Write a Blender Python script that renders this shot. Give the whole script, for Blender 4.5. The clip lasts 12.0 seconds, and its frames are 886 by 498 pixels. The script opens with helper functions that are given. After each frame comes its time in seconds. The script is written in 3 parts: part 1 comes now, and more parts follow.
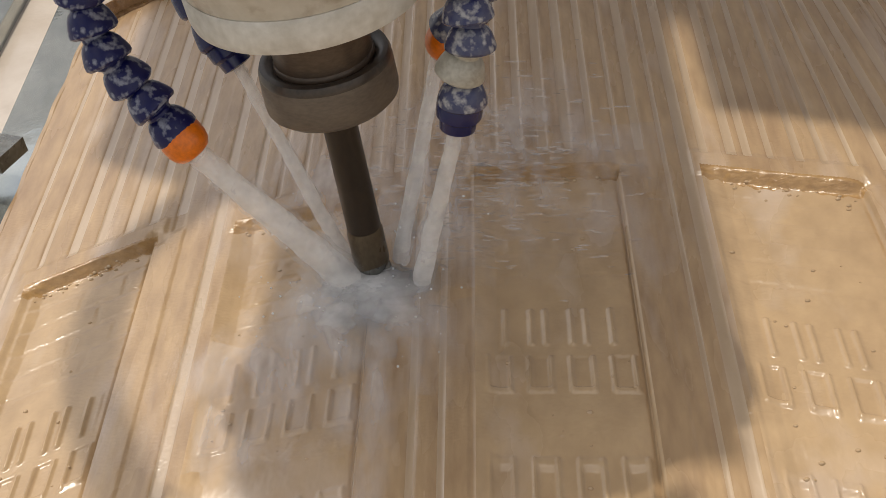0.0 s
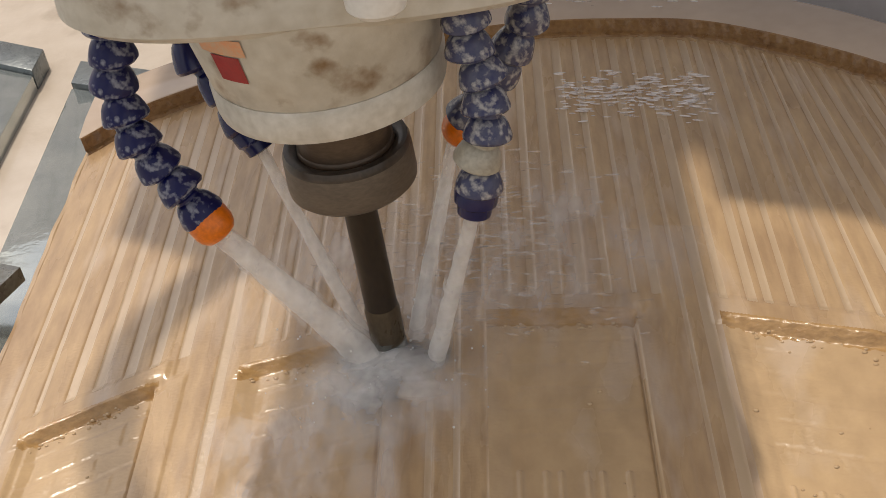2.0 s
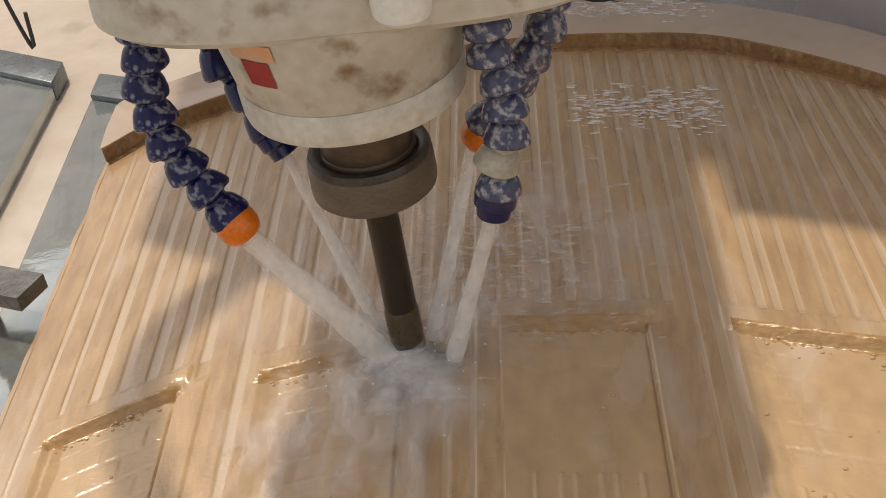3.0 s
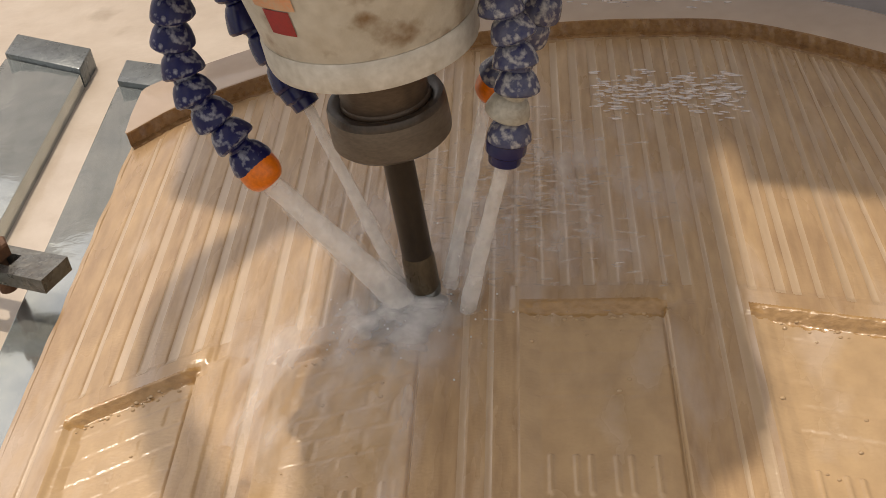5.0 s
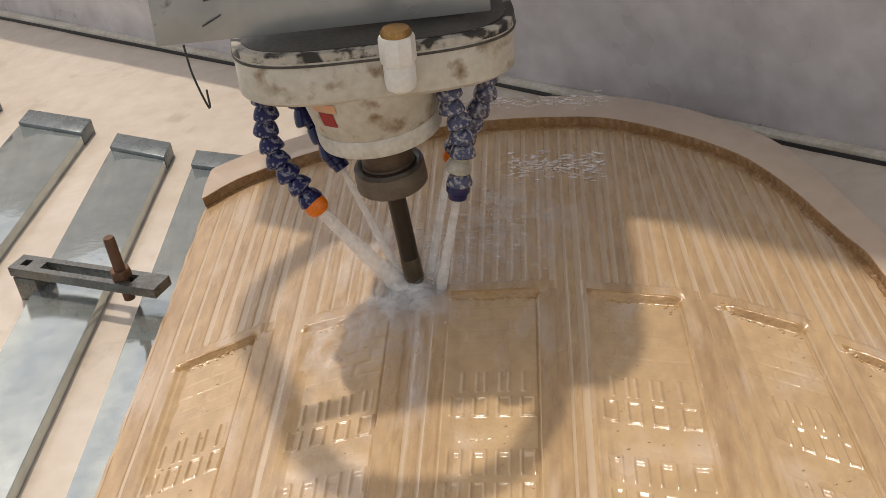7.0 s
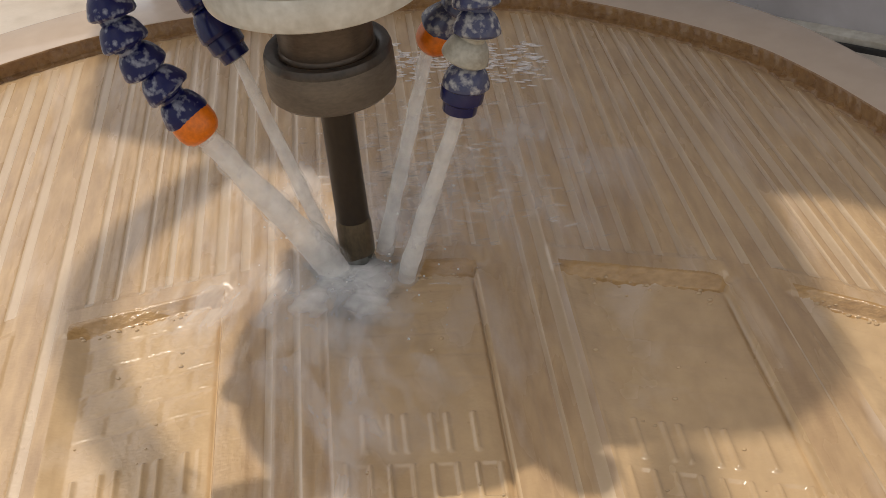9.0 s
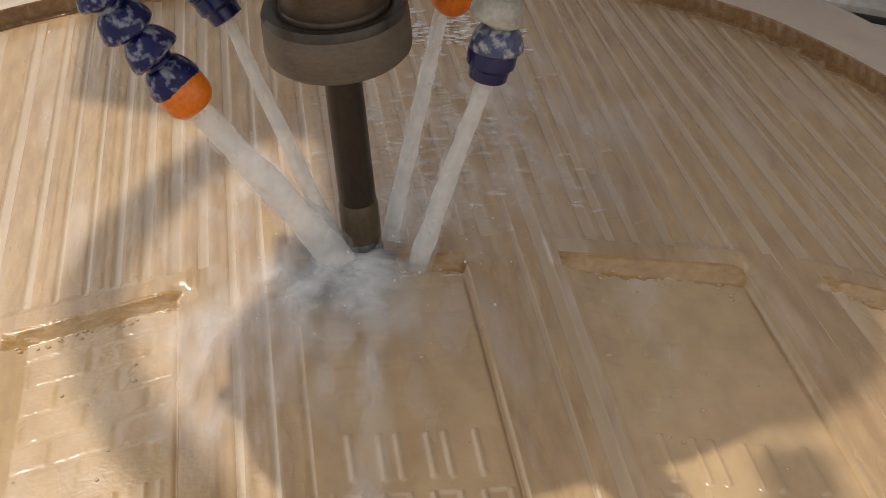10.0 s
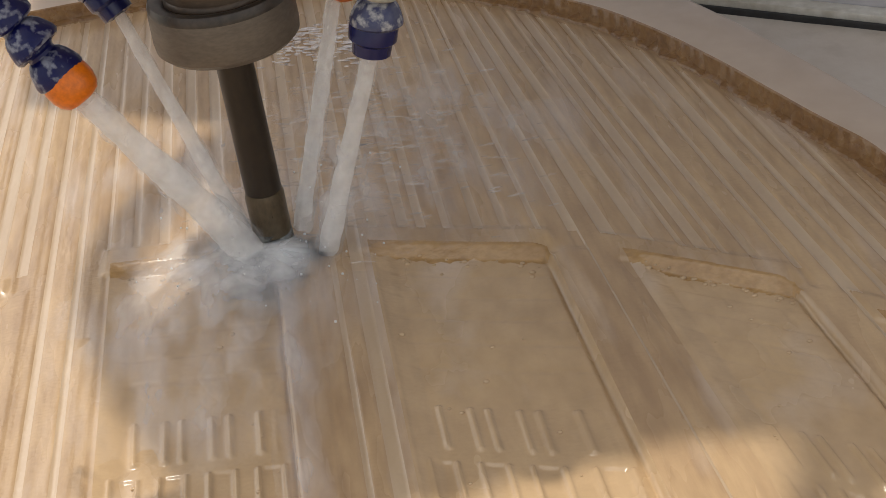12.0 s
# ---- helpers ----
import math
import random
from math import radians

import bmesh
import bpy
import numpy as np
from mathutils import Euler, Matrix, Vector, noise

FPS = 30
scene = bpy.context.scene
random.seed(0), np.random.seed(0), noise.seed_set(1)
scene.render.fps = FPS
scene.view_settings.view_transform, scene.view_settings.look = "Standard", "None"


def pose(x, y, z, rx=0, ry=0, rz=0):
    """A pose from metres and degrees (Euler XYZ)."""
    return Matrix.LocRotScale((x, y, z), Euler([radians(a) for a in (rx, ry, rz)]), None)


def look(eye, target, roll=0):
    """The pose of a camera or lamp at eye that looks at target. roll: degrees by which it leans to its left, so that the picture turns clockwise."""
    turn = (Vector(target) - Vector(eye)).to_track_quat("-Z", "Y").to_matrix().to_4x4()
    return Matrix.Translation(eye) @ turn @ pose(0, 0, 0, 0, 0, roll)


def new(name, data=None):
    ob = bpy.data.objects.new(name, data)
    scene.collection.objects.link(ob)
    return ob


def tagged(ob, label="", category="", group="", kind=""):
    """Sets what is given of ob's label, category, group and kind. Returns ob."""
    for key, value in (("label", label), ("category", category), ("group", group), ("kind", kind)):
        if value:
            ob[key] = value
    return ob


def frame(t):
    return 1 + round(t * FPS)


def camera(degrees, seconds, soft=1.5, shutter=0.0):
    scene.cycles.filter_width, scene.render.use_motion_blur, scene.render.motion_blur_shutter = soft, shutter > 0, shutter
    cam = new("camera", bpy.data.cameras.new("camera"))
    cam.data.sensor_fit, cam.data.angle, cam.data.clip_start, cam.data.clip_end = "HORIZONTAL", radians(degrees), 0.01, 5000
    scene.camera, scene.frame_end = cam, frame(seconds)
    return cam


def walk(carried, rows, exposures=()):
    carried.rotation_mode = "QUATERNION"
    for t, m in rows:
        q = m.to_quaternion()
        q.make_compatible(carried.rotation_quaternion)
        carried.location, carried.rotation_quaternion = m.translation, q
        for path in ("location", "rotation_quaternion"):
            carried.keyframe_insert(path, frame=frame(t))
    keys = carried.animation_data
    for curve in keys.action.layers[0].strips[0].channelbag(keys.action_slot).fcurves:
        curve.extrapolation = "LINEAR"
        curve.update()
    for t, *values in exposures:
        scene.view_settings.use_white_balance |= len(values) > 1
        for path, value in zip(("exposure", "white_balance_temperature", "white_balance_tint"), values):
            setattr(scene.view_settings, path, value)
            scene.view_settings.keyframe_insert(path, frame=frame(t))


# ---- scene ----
# ---------------------------------------------------------------- camera
cam = camera(36, 12.0, soft=0.7)
CAM_ROWS = [
    (0, -0.0185, -0.4660, 0.3340, 51.63, 8.57, 0.80),
    (0.5, -0.0252, -0.4425, 0.3202, 51.41, 8.53, 0.78),
    (1, -0.0244, -0.4396, 0.3295, 52.42, 8.74, 0.63),
    (1.5, -0.0208, -0.4332, 0.3435, 53.24, 8.76, 0.53),
    (2, -0.0228, -0.4293, 0.3525, 54.02, 8.31, 0.76),
    (2.5, -0.0150, -0.4389, 0.3542, 55.21, 8.76, 1.39),
    (3, -0.0273, -0.4419, 0.3571, 54.78, 8.23, 1.02),
    (5, -0.0206, -0.4453, 0.3539, 54.67, 8.88, 2.37),
    (5.5, -0.0221, -0.4544, 0.3533, 55.66, 9.12, 1.36),
    (6, 0.0200, -0.5934, 0.4190, 57.58, 9.59, 2.51),
    (6.5, 0.0544, -0.7482, 0.5066, 58.20, 9.71, 3.08),
    (6.7, 0.0608, -0.7804, 0.5228, 58.34, 9.82, 3.12),
    (8.3, 0.0170, -0.5863, 0.3934, 57.59, 9.37, -2.30),
    (8.5, -0.0011, -0.5385, 0.3672, 56.78, 7.33, -2.79),
    (9, -0.0287, -0.4447, 0.3221, 54.84, 4.97, -5.42),
    (9.5, -0.0459, -0.3890, 0.2960, 53.74, 3.92, -7.76),
    (10, -0.0484, -0.3881, 0.2935, 53.56, 3.61, -8.44),
    (10.5, -0.0497, -0.3897, 0.2947, 53.28, 3.99, -9.04),
    (11, -0.0365, -0.3977, 0.2849, 53.59, 4.63, -10.00),
    (11.5, -0.0062, -0.4091, 0.2760, 55.13, 5.72, -10.05),
    (12, 0.0261, -0.4165, 0.2673, 56.02, 6.91, -9.08),
]
walk(cam, [(t, pose(*v)) for t, *v in CAM_ROWS], exposures=[(0, 0.75, 7000, 12), (2.5, 0.77, 7400, 14), (5.5, 0.76, 7800, 15.5), (6.5, 0.70, 7300, 14), (8.5, 0.77, 7150, 12), (10.5, 0.89, 6950, 10), (12, 1.00, 6900, 11)])

# the head travels over the slab: seconds, x, y
HEAD_ROWS = [
    (0, -0.1018, -0.0511),
    (0.5, -0.1012, -0.0383),
    (1, -0.1009, -0.0269),
    (1.5, -0.1016, -0.0145),
    (2, -0.1013, -0.0051),
    (2.5, -0.1009, -0.0032),
    (3, -0.1008, -0.0026),
    (5, -0.1026, 0.0223),
    (5.5, -0.1037, 0.0220),
    (6, -0.1016, 0.0225),
    (6.5, -0.0957, 0.0255),
    (6.7, -0.0927, 0.0271),
    (8.3, -0.0632, 0.0295),
    (8.5, -0.0583, 0.0174),
    (9, -0.0478, 0.0108),
    (9.5, -0.0458, 0.0125),
    (10, -0.0367, 0.0131),
    (10.5, -0.0288, 0.0147),
    (11, -0.0186, 0.0135),
    (11.5, -0.0088, 0.0108),
    (12, -0.0013, 0.0067),
]

# ---------------------------------------------------------------- light
SUN_TO = Vector((-0.19, 0.40, 1.0)).normalized()
world = bpy.data.worlds.new("sky")
scene.world = world
world.use_nodes = True
wn, wl = world.node_tree.nodes, world.node_tree.links
sky = wn.new("ShaderNodeTexSky")
sky.sky_type = "NISHITA"
sky.sun_disc = False
sky.sun_elevation = math.asin(SUN_TO.z)
sky.sun_rotation = math.atan2(SUN_TO.x, SUN_TO.y)
sky.dust_density, sky.ozone_density = 2.2, 0.8
# haze takes most of the blue out of the sky
haze = wn.new("ShaderNodeHueSaturation")
haze.inputs["Saturation"].default_value = 0.50
wl.new(sky.outputs[0], haze.inputs["Color"])
# scattered white clouds
aim, cloud, cover, sheet = wn.new("ShaderNodeTexCoord"), wn.new("ShaderNodeTexNoise"), wn.new("ShaderNodeMapRange"), wn.new("ShaderNodeMix")
cloud.inputs["Scale"].default_value, cloud.inputs["Detail"].default_value = 3.2, 6.0
cover.inputs["From Min"].default_value, cover.inputs["From Max"].default_value, cover.inputs["To Max"].default_value = 0.50, 0.62, 0.8
sheet.data_type = "RGBA"
sheet.inputs["B"].default_value = (7.5, 7.4, 7.2, 1)
wl.new(aim.outputs["Generated"], cloud.inputs["Vector"]), wl.new(cloud.outputs["Fac"], cover.inputs["Value"])
wl.new(cover.outputs[0], sheet.inputs["Factor"]), wl.new(haze.outputs[0], sheet.inputs["A"])
wl.new(sheet.outputs["Result"], wn["Background"].inputs[0])
wn["Background"].inputs[1].default_value = 0.090
sun_data = bpy.data.lights.new("sun", "SUN")
sun_data.energy, sun_data.angle, sun_data.color = 1.18, radians(1.2), (1.0, 0.955, 0.875)
sun = new("sun", sun_data)
sun.matrix_world = look(tuple(SUN_TO * 3), (0, 0, 0))


# ---------------------------------------------------------------- materials
def mat(name, base, rough=0.5, metal=0.0, var=None, scale=40.0, amount=0.5, bump=0.0, bump_scale=200.0,
        rough_var=0.0, stretch=(1, 1, 1), coat=0.0, spec=0.5, spots=None, spot_scale=60.0, spot_range=(0.55, 0.7), coat_rough=0.06):
    m = bpy.data.materials.new(name)
    m.use_nodes = True
    n, l = m.node_tree.nodes, m.node_tree.links
    b = n["Principled BSDF"]
    b.inputs["Roughness"].default_value, b.inputs["Metallic"].default_value = rough, metal
    b.inputs["Coat Weight"].default_value, b.inputs["Specular IOR Level"].default_value = coat, spec
    b.inputs["Coat Roughness"].default_value = coat_rough
    tc, mp = n.new("ShaderNodeTexCoord"), n.new("ShaderNodeMapping")
    mp.inputs["Scale"].default_value = stretch
    l.new(tc.outputs["Object"], mp.inputs["Vector"])

    def tex(sc, detail=4.0):
        x = n.new("ShaderNodeTexNoise")
        x.inputs["Scale"].default_value, x.inputs["Detail"].default_value = sc, detail
        l.new(mp.outputs[0], x.inputs["Vector"])
        return x

    color = None
    if var:
        big, small = tex(scale), tex(scale * 7)
        add = n.new("ShaderNodeMath")
        add.operation = "ADD"
        l.new(big.outputs["Fac"], add.inputs[0]), l.new(small.outputs["Fac"], add.inputs[1])
        ramp = n.new("ShaderNodeMapRange")
        ramp.inputs["From Min"].default_value, ramp.inputs["From Max"].default_value = 0.7, 1.3
        ramp.inputs["To Max"].default_value = amount
        l.new(add.outputs[0], ramp.inputs["Value"])
        mix = n.new("ShaderNodeMix")
        mix.data_type = "RGBA"
        mix.inputs["A"].default_value, mix.inputs["B"].default_value = (*base, 1), (*var, 1)
        l.new(ramp.outputs[0], mix.inputs["Factor"])
        color = mix.outputs["Result"]
    if spots:
        s = tex(spot_scale, 8.0)
        r = n.new("ShaderNodeMapRange")
        r.inputs["From Min"].default_value, r.inputs["From Max"].default_value = spot_range
        l.new(s.outputs["Fac"], r.inputs["Value"])
        mix = n.new("ShaderNodeMix")
        mix.data_type = "RGBA"
        mix.inputs["A"].default_value, mix.inputs["B"].default_value = (*base, 1), (*spots, 1)
        if color:
            l.new(color, mix.inputs["A"])
        l.new(r.outputs[0], mix.inputs["Factor"])
        color = mix.outputs["Result"]
    if color:
        l.new(color, b.inputs["Base Color"])
    else:
        b.inputs["Base Color"].default_value = (*base, 1)
    if rough_var:
        t2 = tex(scale * 1.7)
        r = n.new("ShaderNodeMapRange")
        r.inputs["From Min"].default_value, r.inputs["From Max"].default_value = 0.3, 0.7
        r.inputs["To Min"].default_value, r.inputs["To Max"].default_value = max(0.02, rough - rough_var), rough + rough_var
        l.new(t2.outputs["Fac"], r.inputs["Value"]), l.new(r.outputs[0], b.inputs["Roughness"])
    if bump:
        t3, bp = tex(bump_scale, 6.0), n.new("ShaderNodeBump")
        bp.inputs["Strength"].default_value, bp.inputs["Distance"].default_value = 1.0, bump
        l.new(t3.outputs["Fac"], bp.inputs["Height"]), l.new(bp.outputs[0], b.inputs["Normal"])
    return m


def water_mat(name, density, scale, tint=(0.86, 0.89, 0.88), glow=0.5, span=(0.35, 0.7), thinning=False):
    """Aerated coolant: white foam broken up by clear water."""
    m = bpy.data.materials.new(name)
    m.use_nodes = True
    n, l = m.node_tree.nodes, m.node_tree.links
    out = n["Material Output"]
    n.remove(n["Principled BSDF"])
    foam, film, clear = n.new("ShaderNodeBsdfDiffuse"), n.new("ShaderNodeBsdfTranslucent"), n.new("ShaderNodeBsdfTransparent")
    foam.inputs[0].default_value = film.inputs[0].default_value = (*tint, 1)
    half, mix = n.new("ShaderNodeMixShader"), n.new("ShaderNodeMixShader")
    half.inputs[0].default_value = glow
    l.new(foam.outputs[0], half.inputs[1]), l.new(film.outputs[0], half.inputs[2])
    tc, mp, tx, rg = n.new("ShaderNodeTexCoord"), n.new("ShaderNodeMapping"), n.new("ShaderNodeTexNoise"), n.new("ShaderNodeMapRange")
    mp.inputs["Scale"].default_value = scale
    tx.inputs["Scale"].default_value, tx.inputs["Detail"].default_value = 1.0, 4.0
    rg.inputs["From Min"].default_value, rg.inputs["From Max"].default_value = span
    rg.inputs["To Min"].default_value, rg.inputs["To Max"].default_value = density
    l.new(tc.outputs["Object"], mp.inputs["Vector"]), l.new(mp.outputs[0], tx.inputs["Vector"])
    l.new(tx.outputs["Fac"], rg.inputs["Value"]), l.new(rg.outputs[0], mix.inputs[0])
    if thinning:
        # the sheet thins out towards its edge
        at, by = n.new("ShaderNodeAttribute"), n.new("ShaderNodeMath")
        at.attribute_name, by.operation = "thickness", "MULTIPLY"
        l.new(rg.outputs[0], by.inputs[0]), l.new(at.outputs["Fac"], by.inputs[1]), l.new(by.outputs[0], mix.inputs[0])
    l.new(clear.outputs[0], mix.inputs[1]), l.new(half.outputs[0], mix.inputs[2])
    l.new(mix.outputs[0], out.inputs["Surface"])
    return m


TAN = mat("wet_tan_board", (0.56, 0.385, 0.215), 0.26, var=(0.37, 0.24, 0.135), scale=15, amount=1.0, bump=0.0005, bump_scale=75,
          rough_var=0.10, spec=0.5, stretch=(1.8, 0.40, 1), spots=(0.60, 0.49, 0.40), spot_scale=24, spot_range=(0.54, 0.80), coat=0.35)
# paler copy of TAN for the panels: sky sheen put into the colour
TAN_LIFTED = mat("wet_board_sky_sheen", (0.60, 0.42, 0.24), 0.24, var=(0.44, 0.30, 0.168), scale=15, amount=0.9, bump=0.0005, bump_scale=75,
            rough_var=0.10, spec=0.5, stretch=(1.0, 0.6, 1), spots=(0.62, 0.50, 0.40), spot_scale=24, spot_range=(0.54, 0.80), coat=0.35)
# glossy groove strips; part of the flutes' glint is put into the colour
GROOVE_GLINT = mat("pale_groove_glint", (0.57, 0.425, 0.27), 0.34, var=(0.48, 0.335, 0.20), scale=26, amount=1.0, bump=0.0002, bump_scale=120,
           rough_var=0.08, spec=1.0, stretch=(1.0, 0.25, 1), spots=(0.45, 0.31, 0.175), spot_scale=22, spot_range=(0.50, 0.70), coat=0.9, coat_rough=0.30)
STAIN = mat("wet_golden_cut", (0.52, 0.32, 0.135), 0.20, var=(0.36, 0.205, 0.08), scale=70, amount=1.0, bump=0.0016, bump_scale=190, rough_var=0.08, spec=0.6, stretch=(0.6, 1, 1), coat=0.4)
TAN_RIM = mat("wet_pale_rim", (0.56, 0.44, 0.34), 0.16, var=(0.47, 0.36, 0.27), scale=9, amount=0.8, bump=0.0003, bump_scale=60, rough_var=0.06, spec=0.6, coat=0.4)
RIM_CUT = mat("wet_brown_rim_cut", (0.33, 0.185, 0.075), 0.28, var=(0.20, 0.10, 0.04), scale=60, amount=1.0, bump=0.0012, bump_scale=150, rough_var=0.10, spec=0.5)
CREAM = mat("wet_cream_paint", (0.66, 0.59, 0.51), 0.14, var=(0.55, 0.47, 0.385), scale=7, amount=0.9, bump=0.001, bump_scale=40, rough_var=0.08,
            spots=(0.40, 0.33, 0.26), spot_scale=18, spot_range=(0.62, 0.8))
ALU = mat("wet_aluminium", (0.60, 0.645, 0.62), 0.10, metal=0.75, var=(0.40, 0.45, 0.45), scale=7, amount=0.9, bump=0.0006, bump_scale=30, rough_var=0.08)
ALU_END = mat("grey_milled_end", (0.20, 0.23, 0.24), 0.30, metal=0.4, var=(0.13, 0.15, 0.16), scale=40, amount=0.9, bump=0.0005, rough_var=0.1)
STEEL = mat("dull_clamp_steel", (0.20, 0.21, 0.20), 0.30, metal=0.6, var=(0.10, 0.09, 0.08), scale=60, amount=0.9, bump=0.0006, rough_var=0.12)
RUST = mat("rusty_stud", (0.10, 0.05, 0.03), 0.6, metal=0.3, var=(0.17, 0.08, 0.04), scale=200, amount=1.0, bump=0.0006)
DARK_STEEL = mat("dark_cutter_steel", (0.036, 0.024, 0.014), 0.38, metal=0.2, var=(0.018, 0.012, 0.007), scale=70, amount=0.9, rough_var=0.08, stretch=(1, 1, 0.5))
BROWN_STEEL = mat("brown_worn_steel", (0.125, 0.092, 0.052), 0.35, metal=0.3, var=(0.06, 0.042, 0.024), scale=110, amount=1.0, rough_var=0.1, stretch=(1, 1, 0.5))
NUT = mat("brown_grey_nut", (0.165, 0.132, 0.098), 0.5, metal=0.2, var=(0.105, 0.082, 0.06), scale=60, amount=0.9, rough_var=0.1, stretch=(1, 1, 3))
NOSE = mat("brown_spindle_nose", (0.11, 0.075, 0.048), 0.4, metal=0.2, var=(0.06, 0.04, 0.026), scale=60, amount=0.9, stretch=(1, 1, 3))
NUT_DARK = mat("oily_black_rim", (0.03, 0.025, 0.02), 0.35, var=(0.08, 0.06, 0.045), scale=80, amount=0.8)
WHITE = mat("grimy_white_paint", (0.60, 0.57, 0.49), 0.36, var=(0.42, 0.38, 0.30), scale=22, amount=0.8, bump=0.0004, spots=(0.20, 0.12, 0.055),
            spot_scale=62, spot_range=(0.53, 0.70))
GREASY = mat("greasy_white_rim", (0.50, 0.47, 0.40), 0.35, var=(0.30, 0.27, 0.22), scale=30, amount=0.8, spots=(0.02, 0.018, 0.015), spot_scale=75, spot_range=(0.44, 0.52))
WHITE_CLEAN = mat("cream_white_ring", (0.72, 0.69, 0.61), 0.36, var=(0.42, 0.38, 0.30), scale=30, amount=0.8)
GRIME = mat("black_grease_dark_hollow", (0.03, 0.028, 0.024), 0.4, var=(0.09, 0.08, 0.07), scale=40, amount=0.8)
SHEET = mat("dull_grey_sheet", (0.30, 0.31, 0.30), 0.33, metal=0.35, var=(0.40, 0.41, 0.40), scale=10, amount=0.8, rough_var=0.1,
            spots=(0.12, 0.11, 0.10), spot_scale=70, spot_range=(0.70, 0.80))
# for the unseen plates: dark, so little light bounces under the head
SHADOW_PLATE = mat("dark_shadow_plate", (0.055, 0.05, 0.048), 0.5, var=(0.09, 0.08, 0.075), scale=12, amount=0.9)
GUARD = mat("milky_splash_guard", (0.47, 0.45, 0.455), 0.32, metal=0.1, var=(0.68, 0.66, 0.68), scale=5, amount=1.0, rough_var=0.12,
            spots=(0.14, 0.13, 0.12), spot_scale=60, spot_range=(0.72, 0.80))
BLUE = mat("blue_hose_plastic", (0.003, 0.004, 0.060), 0.28, spec=0.35, var=(0.008, 0.011, 0.075), scale=90, amount=0.8, bump=0.0003,
           spots=(0.22, 0.23, 0.28), spot_scale=330, spot_range=(0.51, 0.66))
BLUE_CLEAN = mat("deep_blue_plastic", (0.005, 0.007, 0.065), 0.25, var=(0.012, 0.016, 0.09), scale=60, amount=0.7)
GREY_HOSE = mat("scaled_grey_blue_plastic", (0.085, 0.09, 0.14), 0.22, var=(0.02, 0.024, 0.10), scale=60, amount=0.9, spots=(0.40, 0.39, 0.38),
                spot_scale=300, spot_range=(0.50, 0.66))
PALE = mat("pale_scaled_ring", (0.50, 0.47, 0.38), 0.3, var=(0.28, 0.25, 0.20), scale=80, amount=0.9)
ORANGE = mat("orange_nozzle_plastic", (0.88, 0.21, 0.006), 0.30, var=(0.50, 0.10, 0.006), scale=90, amount=0.8)
RED = mat("red_sticker", (0.36, 0.008, 0.006), 0.4, var=(0.22, 0.006, 0.005), scale=120, amount=0.8)
ORANGE_LABEL = mat("worn_orange_sticker", (0.70, 0.30, 0.14), 0.45, var=(0.55, 0.40, 0.26), scale=120, amount=0.9)
PLASTIC_WHITE = mat("white_plug_plastic", (0.78, 0.77, 0.72), 0.3, var=(0.62, 0.60, 0.55), scale=60, amount=0.7)
BRASS = mat("brass_fitting", (0.42, 0.24, 0.08), 0.35, metal=0.7, var=(0.25, 0.14, 0.05), scale=100, amount=0.9)
CONCRETE = mat("grey_concrete", (0.30, 0.29, 0.27), 0.7, var=(0.22, 0.21, 0.20), scale=1.5, amount=0.9, bump=0.002, bump_scale=20)
BLACK = mat("plain_black", (0.02, 0.02, 0.02), 0.5, var=(0.04, 0.04, 0.04), scale=60, amount=0.8)
JET = water_mat("coolant_jet", (0.36, 0.66), (60, 60, 60), tint=(0.97, 0.95, 0.92), glow=0.3)
MIST = water_mat("coolant_mist", (0.18, 0.92), (60, 60, 60), tint=(0.97, 0.97, 0.96), glow=0.15, span=(0.36, 0.72), thinning=True)
FILM = water_mat("milky_film", (0.05, 0.62), (90, 26, 60), tint=(0.90, 0.87, 0.86), glow=0.15, span=(0.40, 0.75), thinning=True)
FOAM = water_mat("coolant_foam", (0.85, 1.0), (90, 90, 90), tint=(0.95, 0.98, 0.98), glow=0.1, thinning=True)
FRINGE = water_mat("loose_jet_water", (0.0, 0.30), (130, 130, 130), tint=(0.95, 0.94, 0.92), glow=0.3)
# diffuse white for the painted ripple glints
GLINT_FLECK = water_mat("painted_glint_fleck", (0.12, 0.75), (160, 160, 160), tint=(0.96, 0.92, 0.90), glow=0.1)
RIPPLE = water_mat("pale_ripples", (0.04, 0.26), (150, 150, 150), tint=(0.90, 0.87, 0.85), glow=0.1)
DROPS = water_mat("white_drops", (0.5, 0.8), (120, 120, 120), tint=(0.95, 0.96, 0.96))


# ---------------------------------------------------------------- mesh helpers
def finish(bm, name, material, smooth=True):
    me = bpy.data.meshes.new(name)
    bmesh.ops.recalc_face_normals(bm, faces=bm.faces)
    bm.to_mesh(me)
    bm.free()
    me.materials.append(material)
    if smooth:
        for p in me.polygons:
            p.use_smooth = True
        me.set_sharp_from_angle(angle=radians(38))
    return me


def part(name, bm, material, parent=None, label="", smooth=True):
    ob = new(name, finish(bm, name, material, smooth))
    if parent:
        ob.parent = parent
    return tagged(ob, label)


def lathe(profile, sides=48, m=None):
    """A turned body about z from (radius, z) pairs; closed on itself where the ends lie on the axis."""
    bm = bmesh.new()
    rings = []
    for r, z in profile:
        if r < 1e-6:
            rings.append([bm.verts.new((0, 0, z))])
        else:
            rings.append([bm.verts.new((r * math.cos(2 * math.pi * k / sides), r * math.sin(2 * math.pi * k / sides), z)) for k in range(sides)])
    for a, b in zip(rings, rings[1:]):
        for k in range(sides):
            j = (k + 1) % sides
            quad = [a[k % len(a)], a[j % len(a)], b[j % len(b)], b[k % len(b)]]
            bm.faces.new(list(dict.fromkeys(quad)))
    if m:
        bm.transform(m)
    return bm


